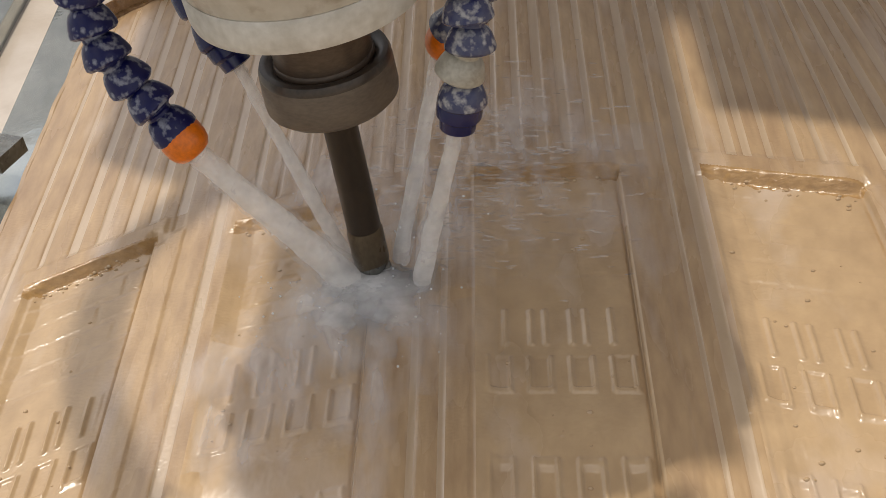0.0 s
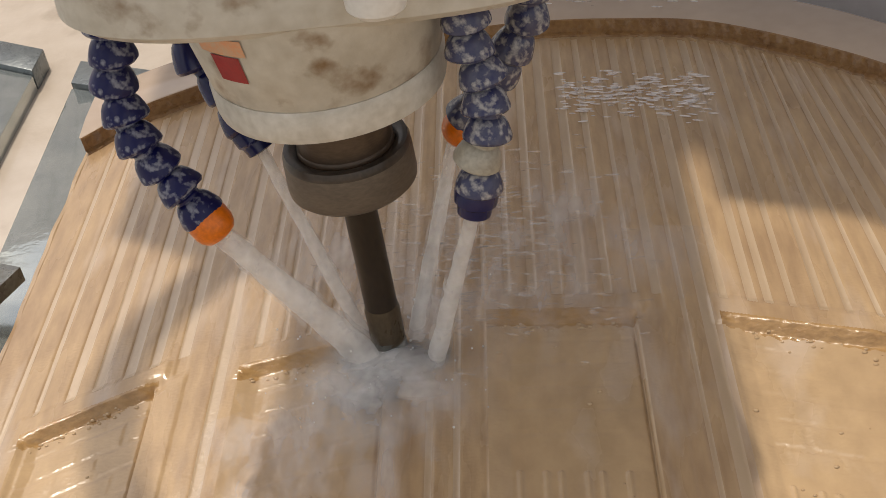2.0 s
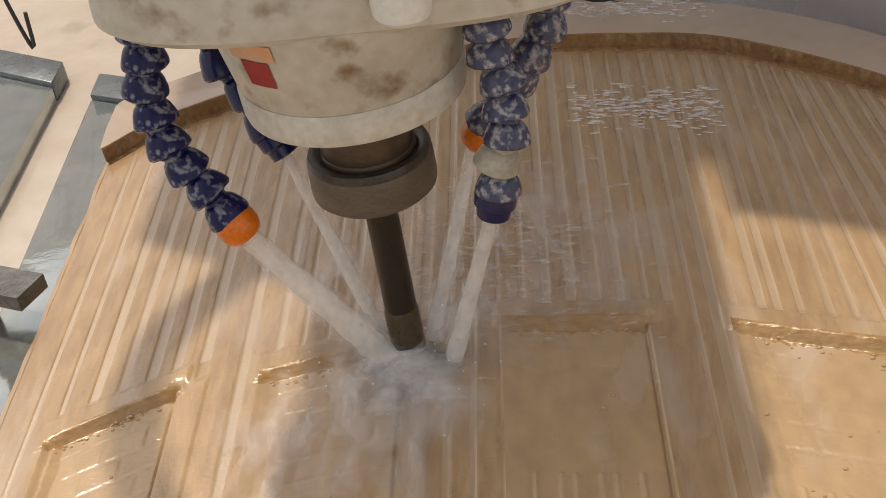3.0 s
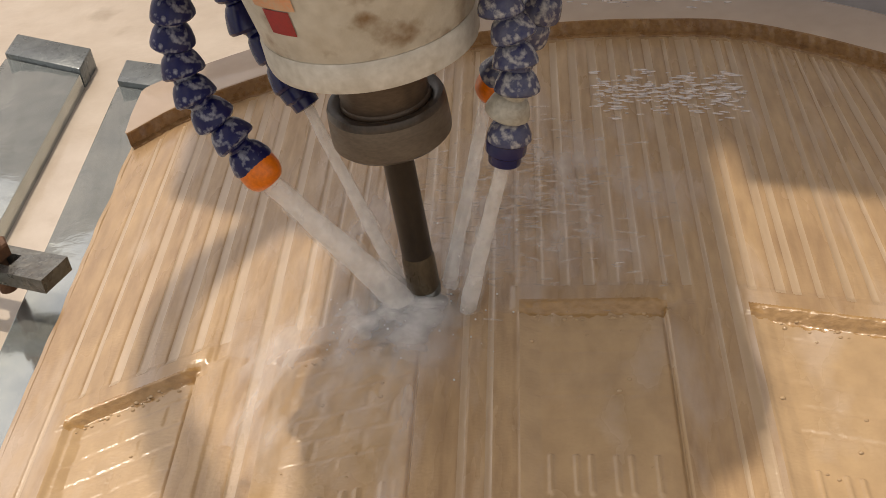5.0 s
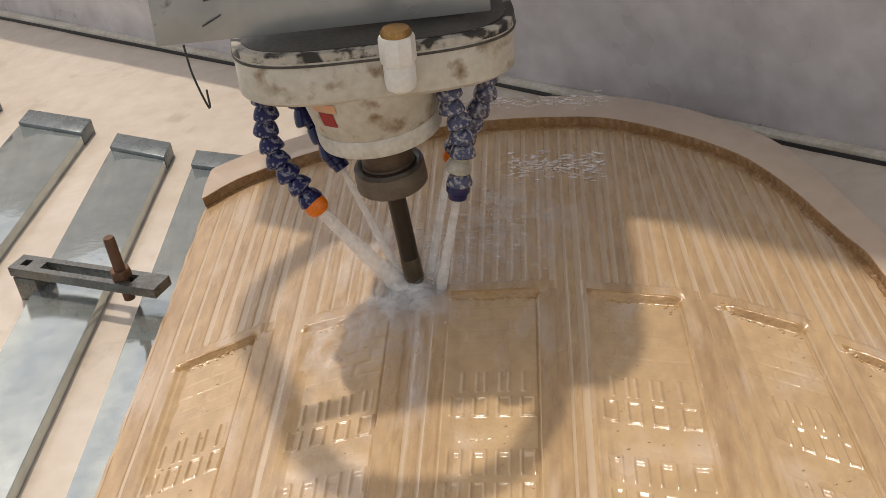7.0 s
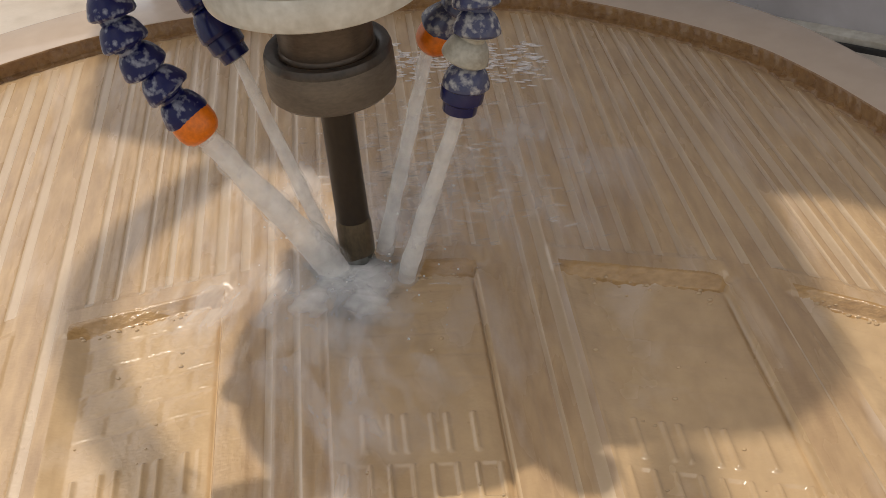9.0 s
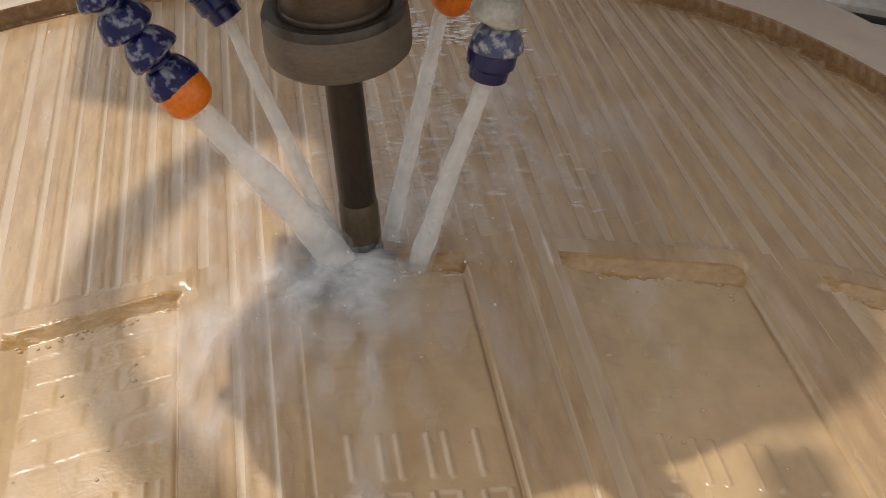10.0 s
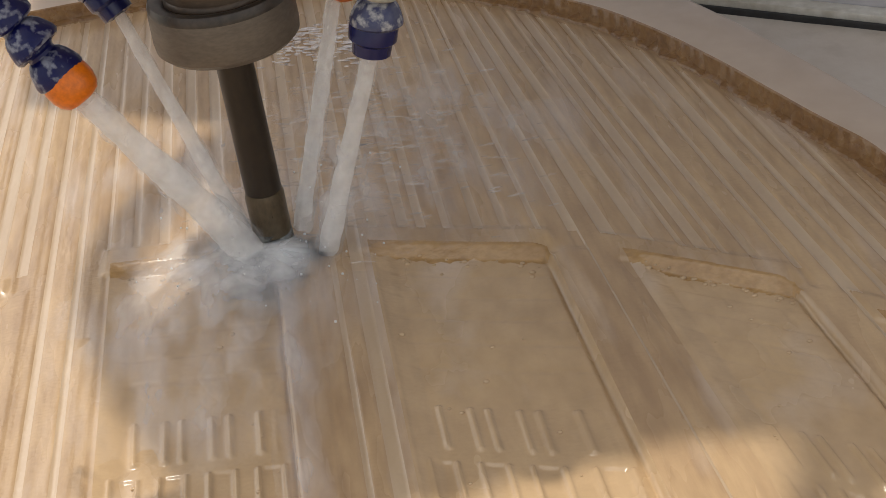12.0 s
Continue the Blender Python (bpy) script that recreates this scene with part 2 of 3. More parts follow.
def box(x0, x1, y0, y1, z0, z1, bevel=0.0, m=None):
    bm = bmesh.new()
    bmesh.ops.create_cube(bm, size=1.0, matrix=Matrix.Translation(((x0 + x1) / 2, (y0 + y1) / 2, (z0 + z1) / 2)) @ Matrix.Diagonal((x1 - x0, y1 - y0, z1 - z0, 1)))
    if bevel:
        bmesh.ops.bevel(bm, geom=list(bm.edges), offset=bevel, segments=2, profile=0.5, affect="EDGES")
    if m:
        bm.transform(m)
    return bm


def prism(points, z0, z1, bevel=0.0):
    bm = bmesh.new()
    low = [bm.verts.new((x, y, z0)) for x, y in points]
    high = [bm.verts.new((x, y, z1)) for x, y in points]
    bm.faces.new(low[::-1]), bm.faces.new(high)
    for k in range(len(points)):
        j = (k + 1) % len(points)
        bm.faces.new((low[k], low[j], high[j], high[k]))
    if bevel:
        bmesh.ops.bevel(bm, geom=list(bm.edges), offset=bevel, segments=2, profile=0.5, affect="EDGES")
    return bm


def along(a, b):
    """The pose at a whose z axis runs to b."""
    d = Vector(b) - Vector(a)
    return Matrix.Translation(a) @ d.to_track_quat("Z", "Y").to_matrix().to_4x4()


def smooth_path(points, count):
    """Catmull-Rom through points, at even steps."""
    p = [Vector(q) for q in points]
    p = [p[0] * 2 - p[1]] + p + [p[-1] * 2 - p[-2]]
    fine = []
    for k in range(1, len(p) - 2):
        a, b, c, d = p[k - 1:k + 3]
        for s in np.linspace(0, 1, 24, endpoint=False):
            s = float(s)
            fine.append(0.5 * (2 * b + (c - a) * s + (2 * a - 5 * b + 4 * c - d) * s * s + (3 * b - a - 3 * c + d) * s ** 3))
    fine.append(p[-2])
    run = np.concatenate([[0], np.cumsum([(fine[k + 1] - fine[k]).length for k in range(len(fine) - 1)])])
    xyz = np.array([tuple(v) for v in fine])
    want = np.linspace(0, run[-1], count)
    return [Vector([float(np.interp(w, run, xyz[:, k])) for k in range(3)]) for w in want]


def tube(points, radius, sides=16, count=60):
    bm, pts, rings = bmesh.new(), smooth_path(points, count), []
    for k, q in enumerate(pts):
        m = along(q, q + (pts[min(k + 1, count - 1)] - pts[max(k - 1, 0)]))
        rings.append([bm.verts.new(m @ Vector((radius * math.cos(2 * math.pi * s / sides), radius * math.sin(2 * math.pi * s / sides), 0))) for s in range(sides)])
    for a, b in zip(rings, rings[1:]):
        for k in range(sides):
            j = (k + 1) % sides
            bm.faces.new((a[k], a[j], b[j], b[k]))
    bm.faces.new(rings[0][::-1]), bm.faces.new(rings[-1])
    return bm


# ---------------------------------------------------------------- the carved slab
CENTRE = np.array((-0.03, -0.05))
ARCH = [(-0.274, 0.183), (-0.237, 0.216), (-0.158, 0.247), (-0.049, 0.253), (0.014, 0.243), (0.068, 0.222), (0.131, 0.166), (0.169, 0.110),
        (0.205, 0.012), (0.218, -0.035), (0.229, -0.15), (0.234, -0.34)]
_arc = np.array([tuple(v)[:2] for v in smooth_path([(x, y, 0) for x, y in ARCH], 240)]) - CENTRE
_ang, _rad = np.arctan2(_arc[:, 1], _arc[:, 0])[::-1], np.hypot(_arc[:, 0], _arc[:, 1])[::-1]


def arch_radius(angle):
    return np.interp(angle, _ang, _rad)


# pale grooves: their middle lines, unevenly spaced
GROOVES = ([-0.2585, -0.2474, -0.2345, -0.2236, -0.2119, -0.2016, -0.1899, -0.1718, -0.1579] + [-0.1475 + 0.0105 * k for k in range(15)]
           + [0.0085, 0.0179, 0.0265, 0.0348, 0.0455, 0.0515, 0.0606, 0.0717, 0.0805, 0.0905, 0.101, 0.1113, 0.1214, 0.1311, 0.1364, 0.1423, 0.1503, 0.1607, 0.170, 0.1796,
              0.189, 0.198, 0.207, 0.216, 0.225, 0.234])
# recessed panels: left, right, height of the far wall at either side
PANELS = [(-0.249, -0.199, -0.037, -0.012), (-0.163, -0.104, -0.008, 0.004), (-0.061, -0.002, 0.011, 0.003), (0.033, 0.090, -0.006, -0.028),
          (0.113, 0.155, -0.041, -0.074), (0.173, 0.207, -0.100, -0.135)]
DEPTH = 0.0030


def step(x, width):
    return np.clip(x / width + 0.5, 0, 1)


def leaning(w, y):
    """The x at which the line w, straight over the middle of the slab, runs at y: the outer lines lean outwards."""
    return w - 0.09 * np.clip((w - 0.07) / 0.05, 0, 1) * (y - 0.02)


def groove(w):
    """How far w lies inside a groove, 0 to 1, and the middle line of the nearest one."""
    lines = np.array(GROOVES)
    mid = lines[np.clip(np.searchsorted((lines[1:] + lines[:-1]) / 2, w), 0, len(lines) - 1)]
    half = 0.0016 + 0.0007 * np.sin(mid * 1711.0)
    return step(half - np.abs(w - mid), 0.0011), mid


def relief(u, y):
    """Height of the carved face over (u, y)."""
    wet, mid = groove(u)
    h = -0.0005 * wet + 0.0001 * np.sin(mid * 900.0)
    # the fluting dies out just short of the rim wall
    x = leaning(u, y)
    a, r = np.arctan2(y - CENTRE[1], x - CENTRE[0]), np.hypot(y - CENTRE[1], x - CENTRE[0])
    fade = step(arch_radius(a) - r - 0.004, 0.003)
    h = h * fade - 0.0005 * (1 - fade)
    for k, (u0, u1, y0, y1) in enumerate(PANELS):
        top = y0 + (y1 - y0) * (u - u0) / (u1 - u0)
        v = top - y
        across = step(u - u0 - 0.003, 0.008) * step(u1 - u, 0.0010)
        flat = step(u - u0 + 0.004, 0.002) * step(u1 - u + 0.004, 0.002) * step(v + 0.013, 0.004)
        h = h * (1 - flat * step(0.004 - v, 0.002)) + 0.0008 * flat * step(0.004 - v, 0.002)
        strip = step(u - u1, 0.001) * step(u1 + 0.0125 - u, 0.001) * step(v, 0.004)
        h = h * (1 - strip) + 0.0004 * strip
        inside = across * step(v - 0.0016, 0.0046)
        w = (u - u0) / (u1 - u0)
        cell = (w * 4.0) % 1.0
        floor = np.full_like(u, -DEPTH) + 0.0005 * np.sin(v * 95.0 + k) * np.sin(w * 3.1)
        # courses of shallow blocks under the far wall
        row = np.floor(v / 0.0135)
        joint = np.minimum((v / 0.0135) % 1.0, 1 - (v / 0.0135) % 1.0)
        side = (w * 3.0 + 0.5 * (row % 2)) % 1.0
        joint = np.minimum(joint, 1.4 * np.minimum(side, 1 - side))
        floor -= 0.0002 * (1 - step(joint - 0.09, 0.1)) * step(0.075 - v, 0.01)
        # rows of small raised openings
        for n, (v0, v1, kind) in enumerate(((0.087, 0.107, 0), (0.113, 0.132, 1), (0.162, 0.184, 2), (0.192, 0.212, 1), (0.242, 0.264, 2), (0.272, 0.292, 1))):
            inrow = step(v - v0, 0.0012) * step(v1 - v, 0.0012)
            d = np.abs(cell - 0.5)
            post = np.exp(-((d - 0.27) / 0.042) ** 2)
            base = (step(v - v1 + 0.003, 0.0012) if kind == 1 else step(v0 + 0.0045 - v, 0.0012)) * step(0.31 - d, 0.06)
            frame_h = np.maximum(post, base) * inrow
            if kind == 0:
                frame_h = np.exp(-((d - 0.18) / 0.06) ** 2) * inrow * step(w - 0.12, 0.05) * step(0.9 - w, 0.05)
            floor += 0.0012 * frame_h - (0.0006 * inrow * step(0.22 - d, 0.08) if kind else 0)
        # a soft rolled band between the rows
        floor += 0.0009 * np.exp(-((v - 0.147) / 0.010) ** 2) + 0.0009 * np.exp(-((v - 0.221) / 0.010) ** 2)
        h = h * (1 - inside) + floor * inside
        # a thin groove down the right side, sunk to draw its dark line
        h -= 0.0016 * np.exp(-((u - u1 + 0.0004) / 0.0007) ** 2) * step(v - 0.012, 0.01)
    # notches at the upper corners of the panels
    for u0, u1, y0, y1 in PANELS:
        h -= 0.0022 * np.exp(-(((u - u1 - 0.001) / 0.0035) ** 2 + ((y - y1) / 0.004) ** 2))
    return h


U0, U1, Y0, Y1 = -0.272, 0.245, -0.33, 0.262


def carved_slab():
    thing = tagged(new("carved_slab"), "wet tan fluted relief slab with recessed panels, on aluminium bars", "slab")
    us = np.arange(U0, U1, 0.00066)
    ys = np.concatenate([np.arange(Y0, -0.145, 0.0012), np.arange(-0.145, 0.022, 0.0005), np.arange(0.022, Y1, 0.0014)])
    u, y = np.meshgrid(us, ys)
    x, z = leaning(u, y), relief(u, y)
    rng = np.random.default_rng(3)
    z = z + rng.normal(0, 0.00004, z.shape)
    keep_r = np.hypot(x - CENTRE[0], y - CENTRE[1]) < arch_radius(np.arctan2(y - CENTRE[1], x - CENTRE[0])) + 0.004
    rows, cols = u.shape
    idx = np.arange(rows * cols).reshape(rows, cols)
    ok = keep_r[:-1, :-1] & keep_r[1:, 1:] & keep_r[1:, :-1] & keep_r[:-1, 1:]
    quads = np.stack([idx[:-1, :-1], idx[:-1, 1:], idx[1:, 1:], idx[1:, :-1]], -1)[ok]
    verts = np.stack([x, y, z], -1).reshape(-1, 3)
    mid_u, mid_y = u.reshape(-1)[quads].mean(1), verts[quads][:, :, 1].mean(1)
    mid_x = leaning(mid_u, mid_y)
    owner = np.full(len(quads), -1)
    for k, (u0, u1, y0, y1) in enumerate(PANELS):
        top = y0 + (y1 - y0) * (mid_u - u0) / (u1 - u0)
        owner[(mid_u > u0 - 0.0012) & (mid_u < u1 + 0.0012) & (mid_y < top + 0.0025)] = k
    # strips of the face that run along the grooves
    a, r = np.arctan2(mid_y - CENTRE[1], mid_x - CENTRE[0]), np.hypot(mid_y - CENTRE[1], mid_x - CENTRE[0])
    wet = (groove(mid_u)[0] > 0.5) & (arch_radius(a) - r > 0.006)
    for u0, u1, y0, y1 in PANELS:
        top = y0 + (y1 - y0) * (mid_u - u0) / (u1 - u0)
        wet &= ~((mid_u > u0 - 0.004) & (mid_u < u1 + 0.0125) & (mid_y < top + 0.012))
    owner[wet & (owner < 0)] = -2
    for k in range(-2, len(PANELS)):
        used, inverse = np.unique(quads[owner == k], return_inverse=True)
        name = {-2: "groove_strip", -1: "fluted_face"}.get(k, "recessed_panel")
        me = bpy.data.meshes.new(name)
        me.from_pydata(verts[used].tolist(), [], inverse.reshape(-1, 4).tolist())
        me.materials.append({-2: GROOVE_GLINT, -1: TAN}.get(k, TAN_LIFTED))
        me.polygons.foreach_set("use_smooth", np.ones(len(me.polygons), bool))
        if k >= 0:
            # the cut wall at the panel's head is stained golden brown, with a wavy lower edge
            u0, u1, y0, y1 = PANELS[k]
            w, q = (mid_u[owner == k] - u0) / (u1 - u0), mid_y[owner == k]
            ragged = 0.0050 + 0.0010 * np.sin(13 * w + k) + 0.0006 * np.sin(61 * w + 2 * k)
            me.materials.append(STAIN)
            me.polygons.foreach_set("material_index", (q > y0 + (y1 - y0) * w - ragged).astype(np.int32))
        face = tagged(new(name, me), {-2: "pale glossy strips along the grooves, their glint partly in the colour", -1: ""}.get(k, "recessed panel with rows of small raised openings"))
        if k == -2:
            tagged(face, kind="stuff")
        face.parent = thing
    # body below the carved face: left flank and underside
    left = [(U0, q) for q in (Y0, Y1 - 0.06)]
    bm = prism([(left[0][0], Y0), (0.22, Y0), (0.20, 0.0), (0.09, 0.17), (-0.04, 0.235), (-0.22, 0.21), (left[1][0], left[1][1])], -0.022, -0.0105)
    part("core", bm, TAN, thing)
    bm = bmesh.new()
    prev = None
    for q in np.linspace(Y0, 0.205, 160):
        edge = U0
        wob = 0.0012 * noise.noise((0, q * 40, 0))
        ring = [bm.verts.new((edge + dx + wob, q, zz)) for dx, zz in ((0.0015, -0.0014), (-0.0005, -0.0002), (-0.003, -0.001), (-0.0045, -0.004), (-0.005, -0.022))]
        if prev:
            for k in range(4):
                bm.faces.new((prev[k], prev[k + 1], ring[k + 1], ring[k]))
        prev = ring
    part("flank", bm, TAN, thing, "sawn left flank of the slab")
    # raised rim round the arch
    bm, prev = bmesh.new(), None
    cut, last = bmesh.new(), None
    for a in np.linspace(_ang[0], _ang[-1], 520):
        r = float(arch_radius(a))
        d = math.degrees(a)
        width = float(np.interp(d, (-60, 0, 25, 60, 100, 130, 145), (0.022, 0.022, 0.028, 0.040, 0.044, 0.040, 0.030)))
        c, s = math.cos(a), math.sin(a)
        wob = 0.0006 * noise.noise((c * 9, s * 9, 2))
        prof = ((r + 0.0012 + wob, 0.0086), (r + 0.0020 + wob, 0.0089), (r + width - 0.004, 0.0090), (r + width - 0.001, 0.0080), (r + width, 0.0055), (r + width + 0.001, -0.022))
        ring = [bm.verts.new((max(CENTRE[0] + q * c, U0 - 0.0045), CENTRE[1] + q * s, zz)) for q, zz in prof]
        if prev:
            for k in range(len(prof) - 1):
                bm.faces.new((prev[k], prev[k + 1], ring[k + 1], ring[k]))
        else:
            bm.faces.new(ring)
        prev = ring
        # the brown inner cut, ragged along its foot
        foot = 0.0022 + 0.0018 * noise.noise((c * 60, s * 60, 5)) + 0.0010 * noise.noise((c * 190, s * 190, 1))
        wall = [cut.verts.new((max(CENTRE[0] + q * c, U0 - 0.0045), CENTRE[1] + q * s, zz)) for q, zz in ((r - foot - 0.002, -0.0030), (r - foot, 0.0005), (r + 0.0004 * math.sin(240 * a), 0.0012), (r + 0.0006 + wob, 0.0080), (r + 0.0012 + wob, 0.0086))]
        if last:
            for k in range(len(wall) - 1):
                cut.faces.new((last[k], last[k + 1], wall[k + 1], wall[k]))
        last = wall
    bm.faces.new(prev[::-1])
    part("rim_cut", cut, RIM_CUT, thing, "brown stained inner cut of the rim")
    part("rim", bm, TAN_RIM, thing, "smooth raised rim round the arch")


carved_slab()


# ---------------------------------------------------------------- the machine bed
def wavy_sheet(name, x0, x1, y0, y1, z, nx, ny, amp, material, label, category="", kind="structure"):
    bm = bmesh.new()
    bmesh.ops.create_grid(bm, x_segments=nx, y_segments=ny, size=0.5)
    for v in bm.verts:
        px, py = x0 + (v.co.x + 0.5) * (x1 - x0), y0 + (v.co.y + 0.5) * (y1 - y0)
        v.co = (px, py, z + amp * noise.fractal((px * 9, py * 9, 0), 1.0, 2.0, 4))
    return tagged(part(name, bm, material), label, category, kind=kind)


bed = tagged(new("machine_bed"), "wet cream-painted machine bed with milky puddles", "machine bed")
wavy_sheet("bed_top", -1.3, 1.2, -1.1, 1.6, -0.031, 150, 160, 0.0008, CREAM, "", kind="").parent = bed
part("machine_base", box(-1.3, 1.2, -1.1, 1.6, -0.85, -0.046, 0.01), SHEET, bed, "grey steel base")
wavy_sheet("ground", -60, 60, -60, 60, -0.852, 40, 40, 0.001, CONCRETE, "grey concrete workshop yard floor", "floor")


def bed_bar(x_left, x_right, y_left, y_right, slant, z_top, cap=0.030):
    """A flat bar across the bed; its slant and skewed far end fit the camera's view."""
    thing = tagged(new("aluminium_bar"), "flat wet aluminium bar bolted across the cream bed", "bar", "bars across the bed")
    y0 = -0.5

    def at(x, yr, yq):
        return (x + slant * (yq - yr), yq)

    low = [at(x_left, y_left, y0), at(x_right, y_right, y0)]
    part("bar", prism([low[0], low[1], (x_right, y_right), (x_left, y_left)], -0.041, z_top, 0.0012), ALU, thing)
    e = 0.001
    part("end_cap", prism([(x_left, y_left + e), (x_right, y_right + e), (x_right + slant * cap, y_right + cap), (x_left + slant * cap, y_left + cap)], -0.041, z_top + 0.003, 0.0012),
         ALU_END, thing, "dark grey milled end stop")


bed_bar(-0.655, -0.580, 0.535, 0.490, 0.13, -0.020)
bed_bar(-0.531, -0.450, 0.448, 0.401, 0.085, -0.020)
bed_bar(-0.410, -0.347, 0.360, 0.322, 0.005, -0.020)
bed_bar(-0.318, -0.255, 0.303, 0.272, -0.020, -0.022)


def strap_clamp():
    thing = tagged(new("strap_clamp"), "slotted grey steel strap clamp gripping the slab's flank", "clamp")
    bm = bmesh.new()
    # outline with a round hole and a long slot, as a frame of short pieces
    L, W = 0.150, 0.010
    for x0, x1, y0, y1 in ((0, 0.008, -W, W), (0.008, 0.016, -W, -0.004), (0.008, 0.016, 0.004, W), (0.016, 0.030, -W, W), (0.030, 0.125, -W, -0.0045), (0.030, 0.125, 0.0045, W), (0.125, L, -W, W)):
        piece = box(x0, x1, y0, y1, -0.004, 0.004)
        me = bpy.data.meshes.new("piece")
        piece.to_mesh(me)
        piece.free()
        bm.from_mesh(me)
        bpy.data.meshes.remove(me)
    bmesh.ops.remove_doubles(bm, verts=bm.verts, dist=0.0002)
    ang = math.atan2(-0.062, 0.138)
    bm.transform(Matrix.Translation((-0.424, 0.136, -0.004)) @ Matrix.Rotation(ang, 4, "Z"))
    part("strap", bm, STEEL, thing, smooth=False)
    stud = part("stud", lathe([(0, -0.02), (0.0045, -0.02), (0.0045, 0.034), (0.0038, 0.036), (0, 0.036)], 20, Matrix.Translation((-0.322, 0.0902, 0))), RUST, thing, "rusty threaded stud")
    part("nut", lathe([(0, 0), (0.0085, 0), (0.0085, 0.006), (0.0075, 0.007), (0, 0.007)], 6, Matrix.Translation((-0.322, 0.0902, 0.0005))), RUST, stud, "rusty hexagon nut")
    part("packer", box(-0.012, 0.012, -0.010, 0.010, -0.041, -0.009, 0.001, Matrix.Translation((-0.412, 0.1306, 0)) @ Matrix.Rotation(ang, 4, "Z")), STEEL, thing)


strap_clamp()


def splash_guard(a, b, height, base):
    """An upright sheet from a to b with a rolled white lower flange."""
    thing = tagged(new("splash_guard"), "milky grey splash guard sheet behind the slab", "splash guard")
    d = (Vector(b) - Vector(a)).normalized()
    n = Vector((d.y, -d.x))
    bm, prev = bmesh.new(), None
    for s in np.linspace(0, (Vector(b) - Vector(a)).length, 90):
        p = Vector(a) + d * float(s)
        ring = []
        for k, (off, z) in enumerate(((0.0, base), (0.0, base + height), (-0.003, base + height), (-0.003, base))):
            bulge = 0.006 * noise.noise((float(s) * 4, z * 4, 0))
            q = p + n * (off + bulge)
            ring.append(bm.verts.new((q.x, q.y, z)))
        if prev:
            for k in range(4):
                bm.faces.new((prev[k], prev[(k + 1) % 4], ring[(k + 1) % 4], ring[k]))
        prev = ring
    part("sheet", bm, GUARD, thing)
    ang = math.atan2(d.y, d.x)
    m = Matrix.Translation((a[0], a[1], base)) @ Matrix.Rotation(ang, 4, "Z")
    L = (Vector(b) - Vector(a)).length
    part("flange", box(0, L, -0.010, 0.0, -0.004, 0.003, 0.001, m), WHITE_CLEAN, thing, "white lower flange")
    part("black_strip", box(0, L, -0.0125, -0.010, -0.0045, -0.0005, 0.0006, m), BLACK, thing, "thin black strip along the flange")


splash_guard((-0.20, 0.546), (0.75, -0.206), 1.0, -0.0275)
splash_guard((-1.15, 1.17), (-0.235, 0.495), 0.25, -0.0275)

# ---------------------------------------------------------------- the spindle head (built round the cutter's tip)
MOVING, SPINNING, SPRAY = [], [], []


def spindle_head():
    thing = tagged(new("spindle_head"), "grimy white milling spindle with brown collet nut and dark cutter", "spindle")
    MOVING.append(thing)
    # cutter: plain shank, fluted ground end
    bm = lathe([(0, 0.024), (0.0066, 0.024), (0.0063, 0.090), (0, 0.090)], 32)
    cutter = part("cutter", bm, DARK_STEEL, thing, "dark oily cutter shank")
    SPINNING.append(cutter)
    part("cutter_body", lathe([(0, 0.006), (0.0066, 0.006), (0.0071, 0.008), (0.0071, 0.022), (0.0066, 0.0238), (0, 0.0238)], 32), BROWN_STEEL, cutter, "brown worn lower body of the cutter")
    bm = bmesh.new()
    n, turns, prev = 40, 0.6, None
    for k in range(n + 1):
        z, tw = -0.006 + 0.014 * k / n, turns * 2 * math.pi * k / n
        ring = []
        for s in range(24):
            a = 2 * math.pi * s / 24
            r = 0.0072 - 0.0022 * (0.5 + 0.5 * math.cos(2 * a)) ** 2
            ring.append(bm.verts.new((r * math.cos(a + tw), r * math.sin(a + tw), z)))
        if prev:
            for s in range(24):
                j = (s + 1) % 24
                bm.faces.new((prev[s], prev[j], ring[j], ring[s]))
        else:
            bm.faces.new(ring[::-1])
        prev = ring
    bm.faces.new(prev)
    part("cutting_edge", bm, STEEL, cutter, "worn twin-flute cutting end")
    collet = (part("collet_nut", lathe([(0.0062, 0.0840), (0.0150, 0.0815), (0.0222, 0.0822), (0.0240, 0.0840), (0.0243, 0.0865), (0.0240, 0.0960), (0.0236, 0.0975)], 64), NUT, thing, "brown-grey collet nut"))
    SPINNING.append(collet)
    (part("nut_rim", lathe([(0.0236, 0.0968), (0.0238, 0.0985), (0.0230, 0.1005), (0.0216, 0.1006), (0.0200, 0.1004), (0.0188, 0.0995), (0.0178, 0.0990)], 64), NUT_DARK, collet, "oily black upper rim of the nut"))
    part("spindle_nose", lathe([(0.0178, 0.0960), (0.0182, 0.0990), (0.0180, 0.1010), (0.0176, 0.1015), (0.0176, 0.1320), (0, 0.1320)], 48), NOSE, thing)
    part("nose_ring", lathe([(0.0170, 0.1235), (0.0385, 0.1235), (0.0408, 0.1248), (0.0414, 0.1270), (0.0418, 0.1355), (0.0410, 0.1368), (0.0170, 0.1368)], 72), WHITE_CLEAN, thing, "clean cream-white ring")
    housing = part("housing", lathe([(0.0402, 0.1362), (0.0412, 0.1375), (0.0485, 0.1720), (0.0490, 0.1900), (0, 0.1900)], 72), WHITE, thing, "grimy white housing with brown stains")
    tilt = Matrix.Rotation(radians(5.5), 4, "Y")

    # skirt: a hollow rounded box
    def loop(bm, a, bf, bb, z, count=72):
        out = []
        for k in range(count):
            q = 2 * math.pi * k / count
            c, s = math.cos(q), math.sin(q)
            e = 2 / 3.2
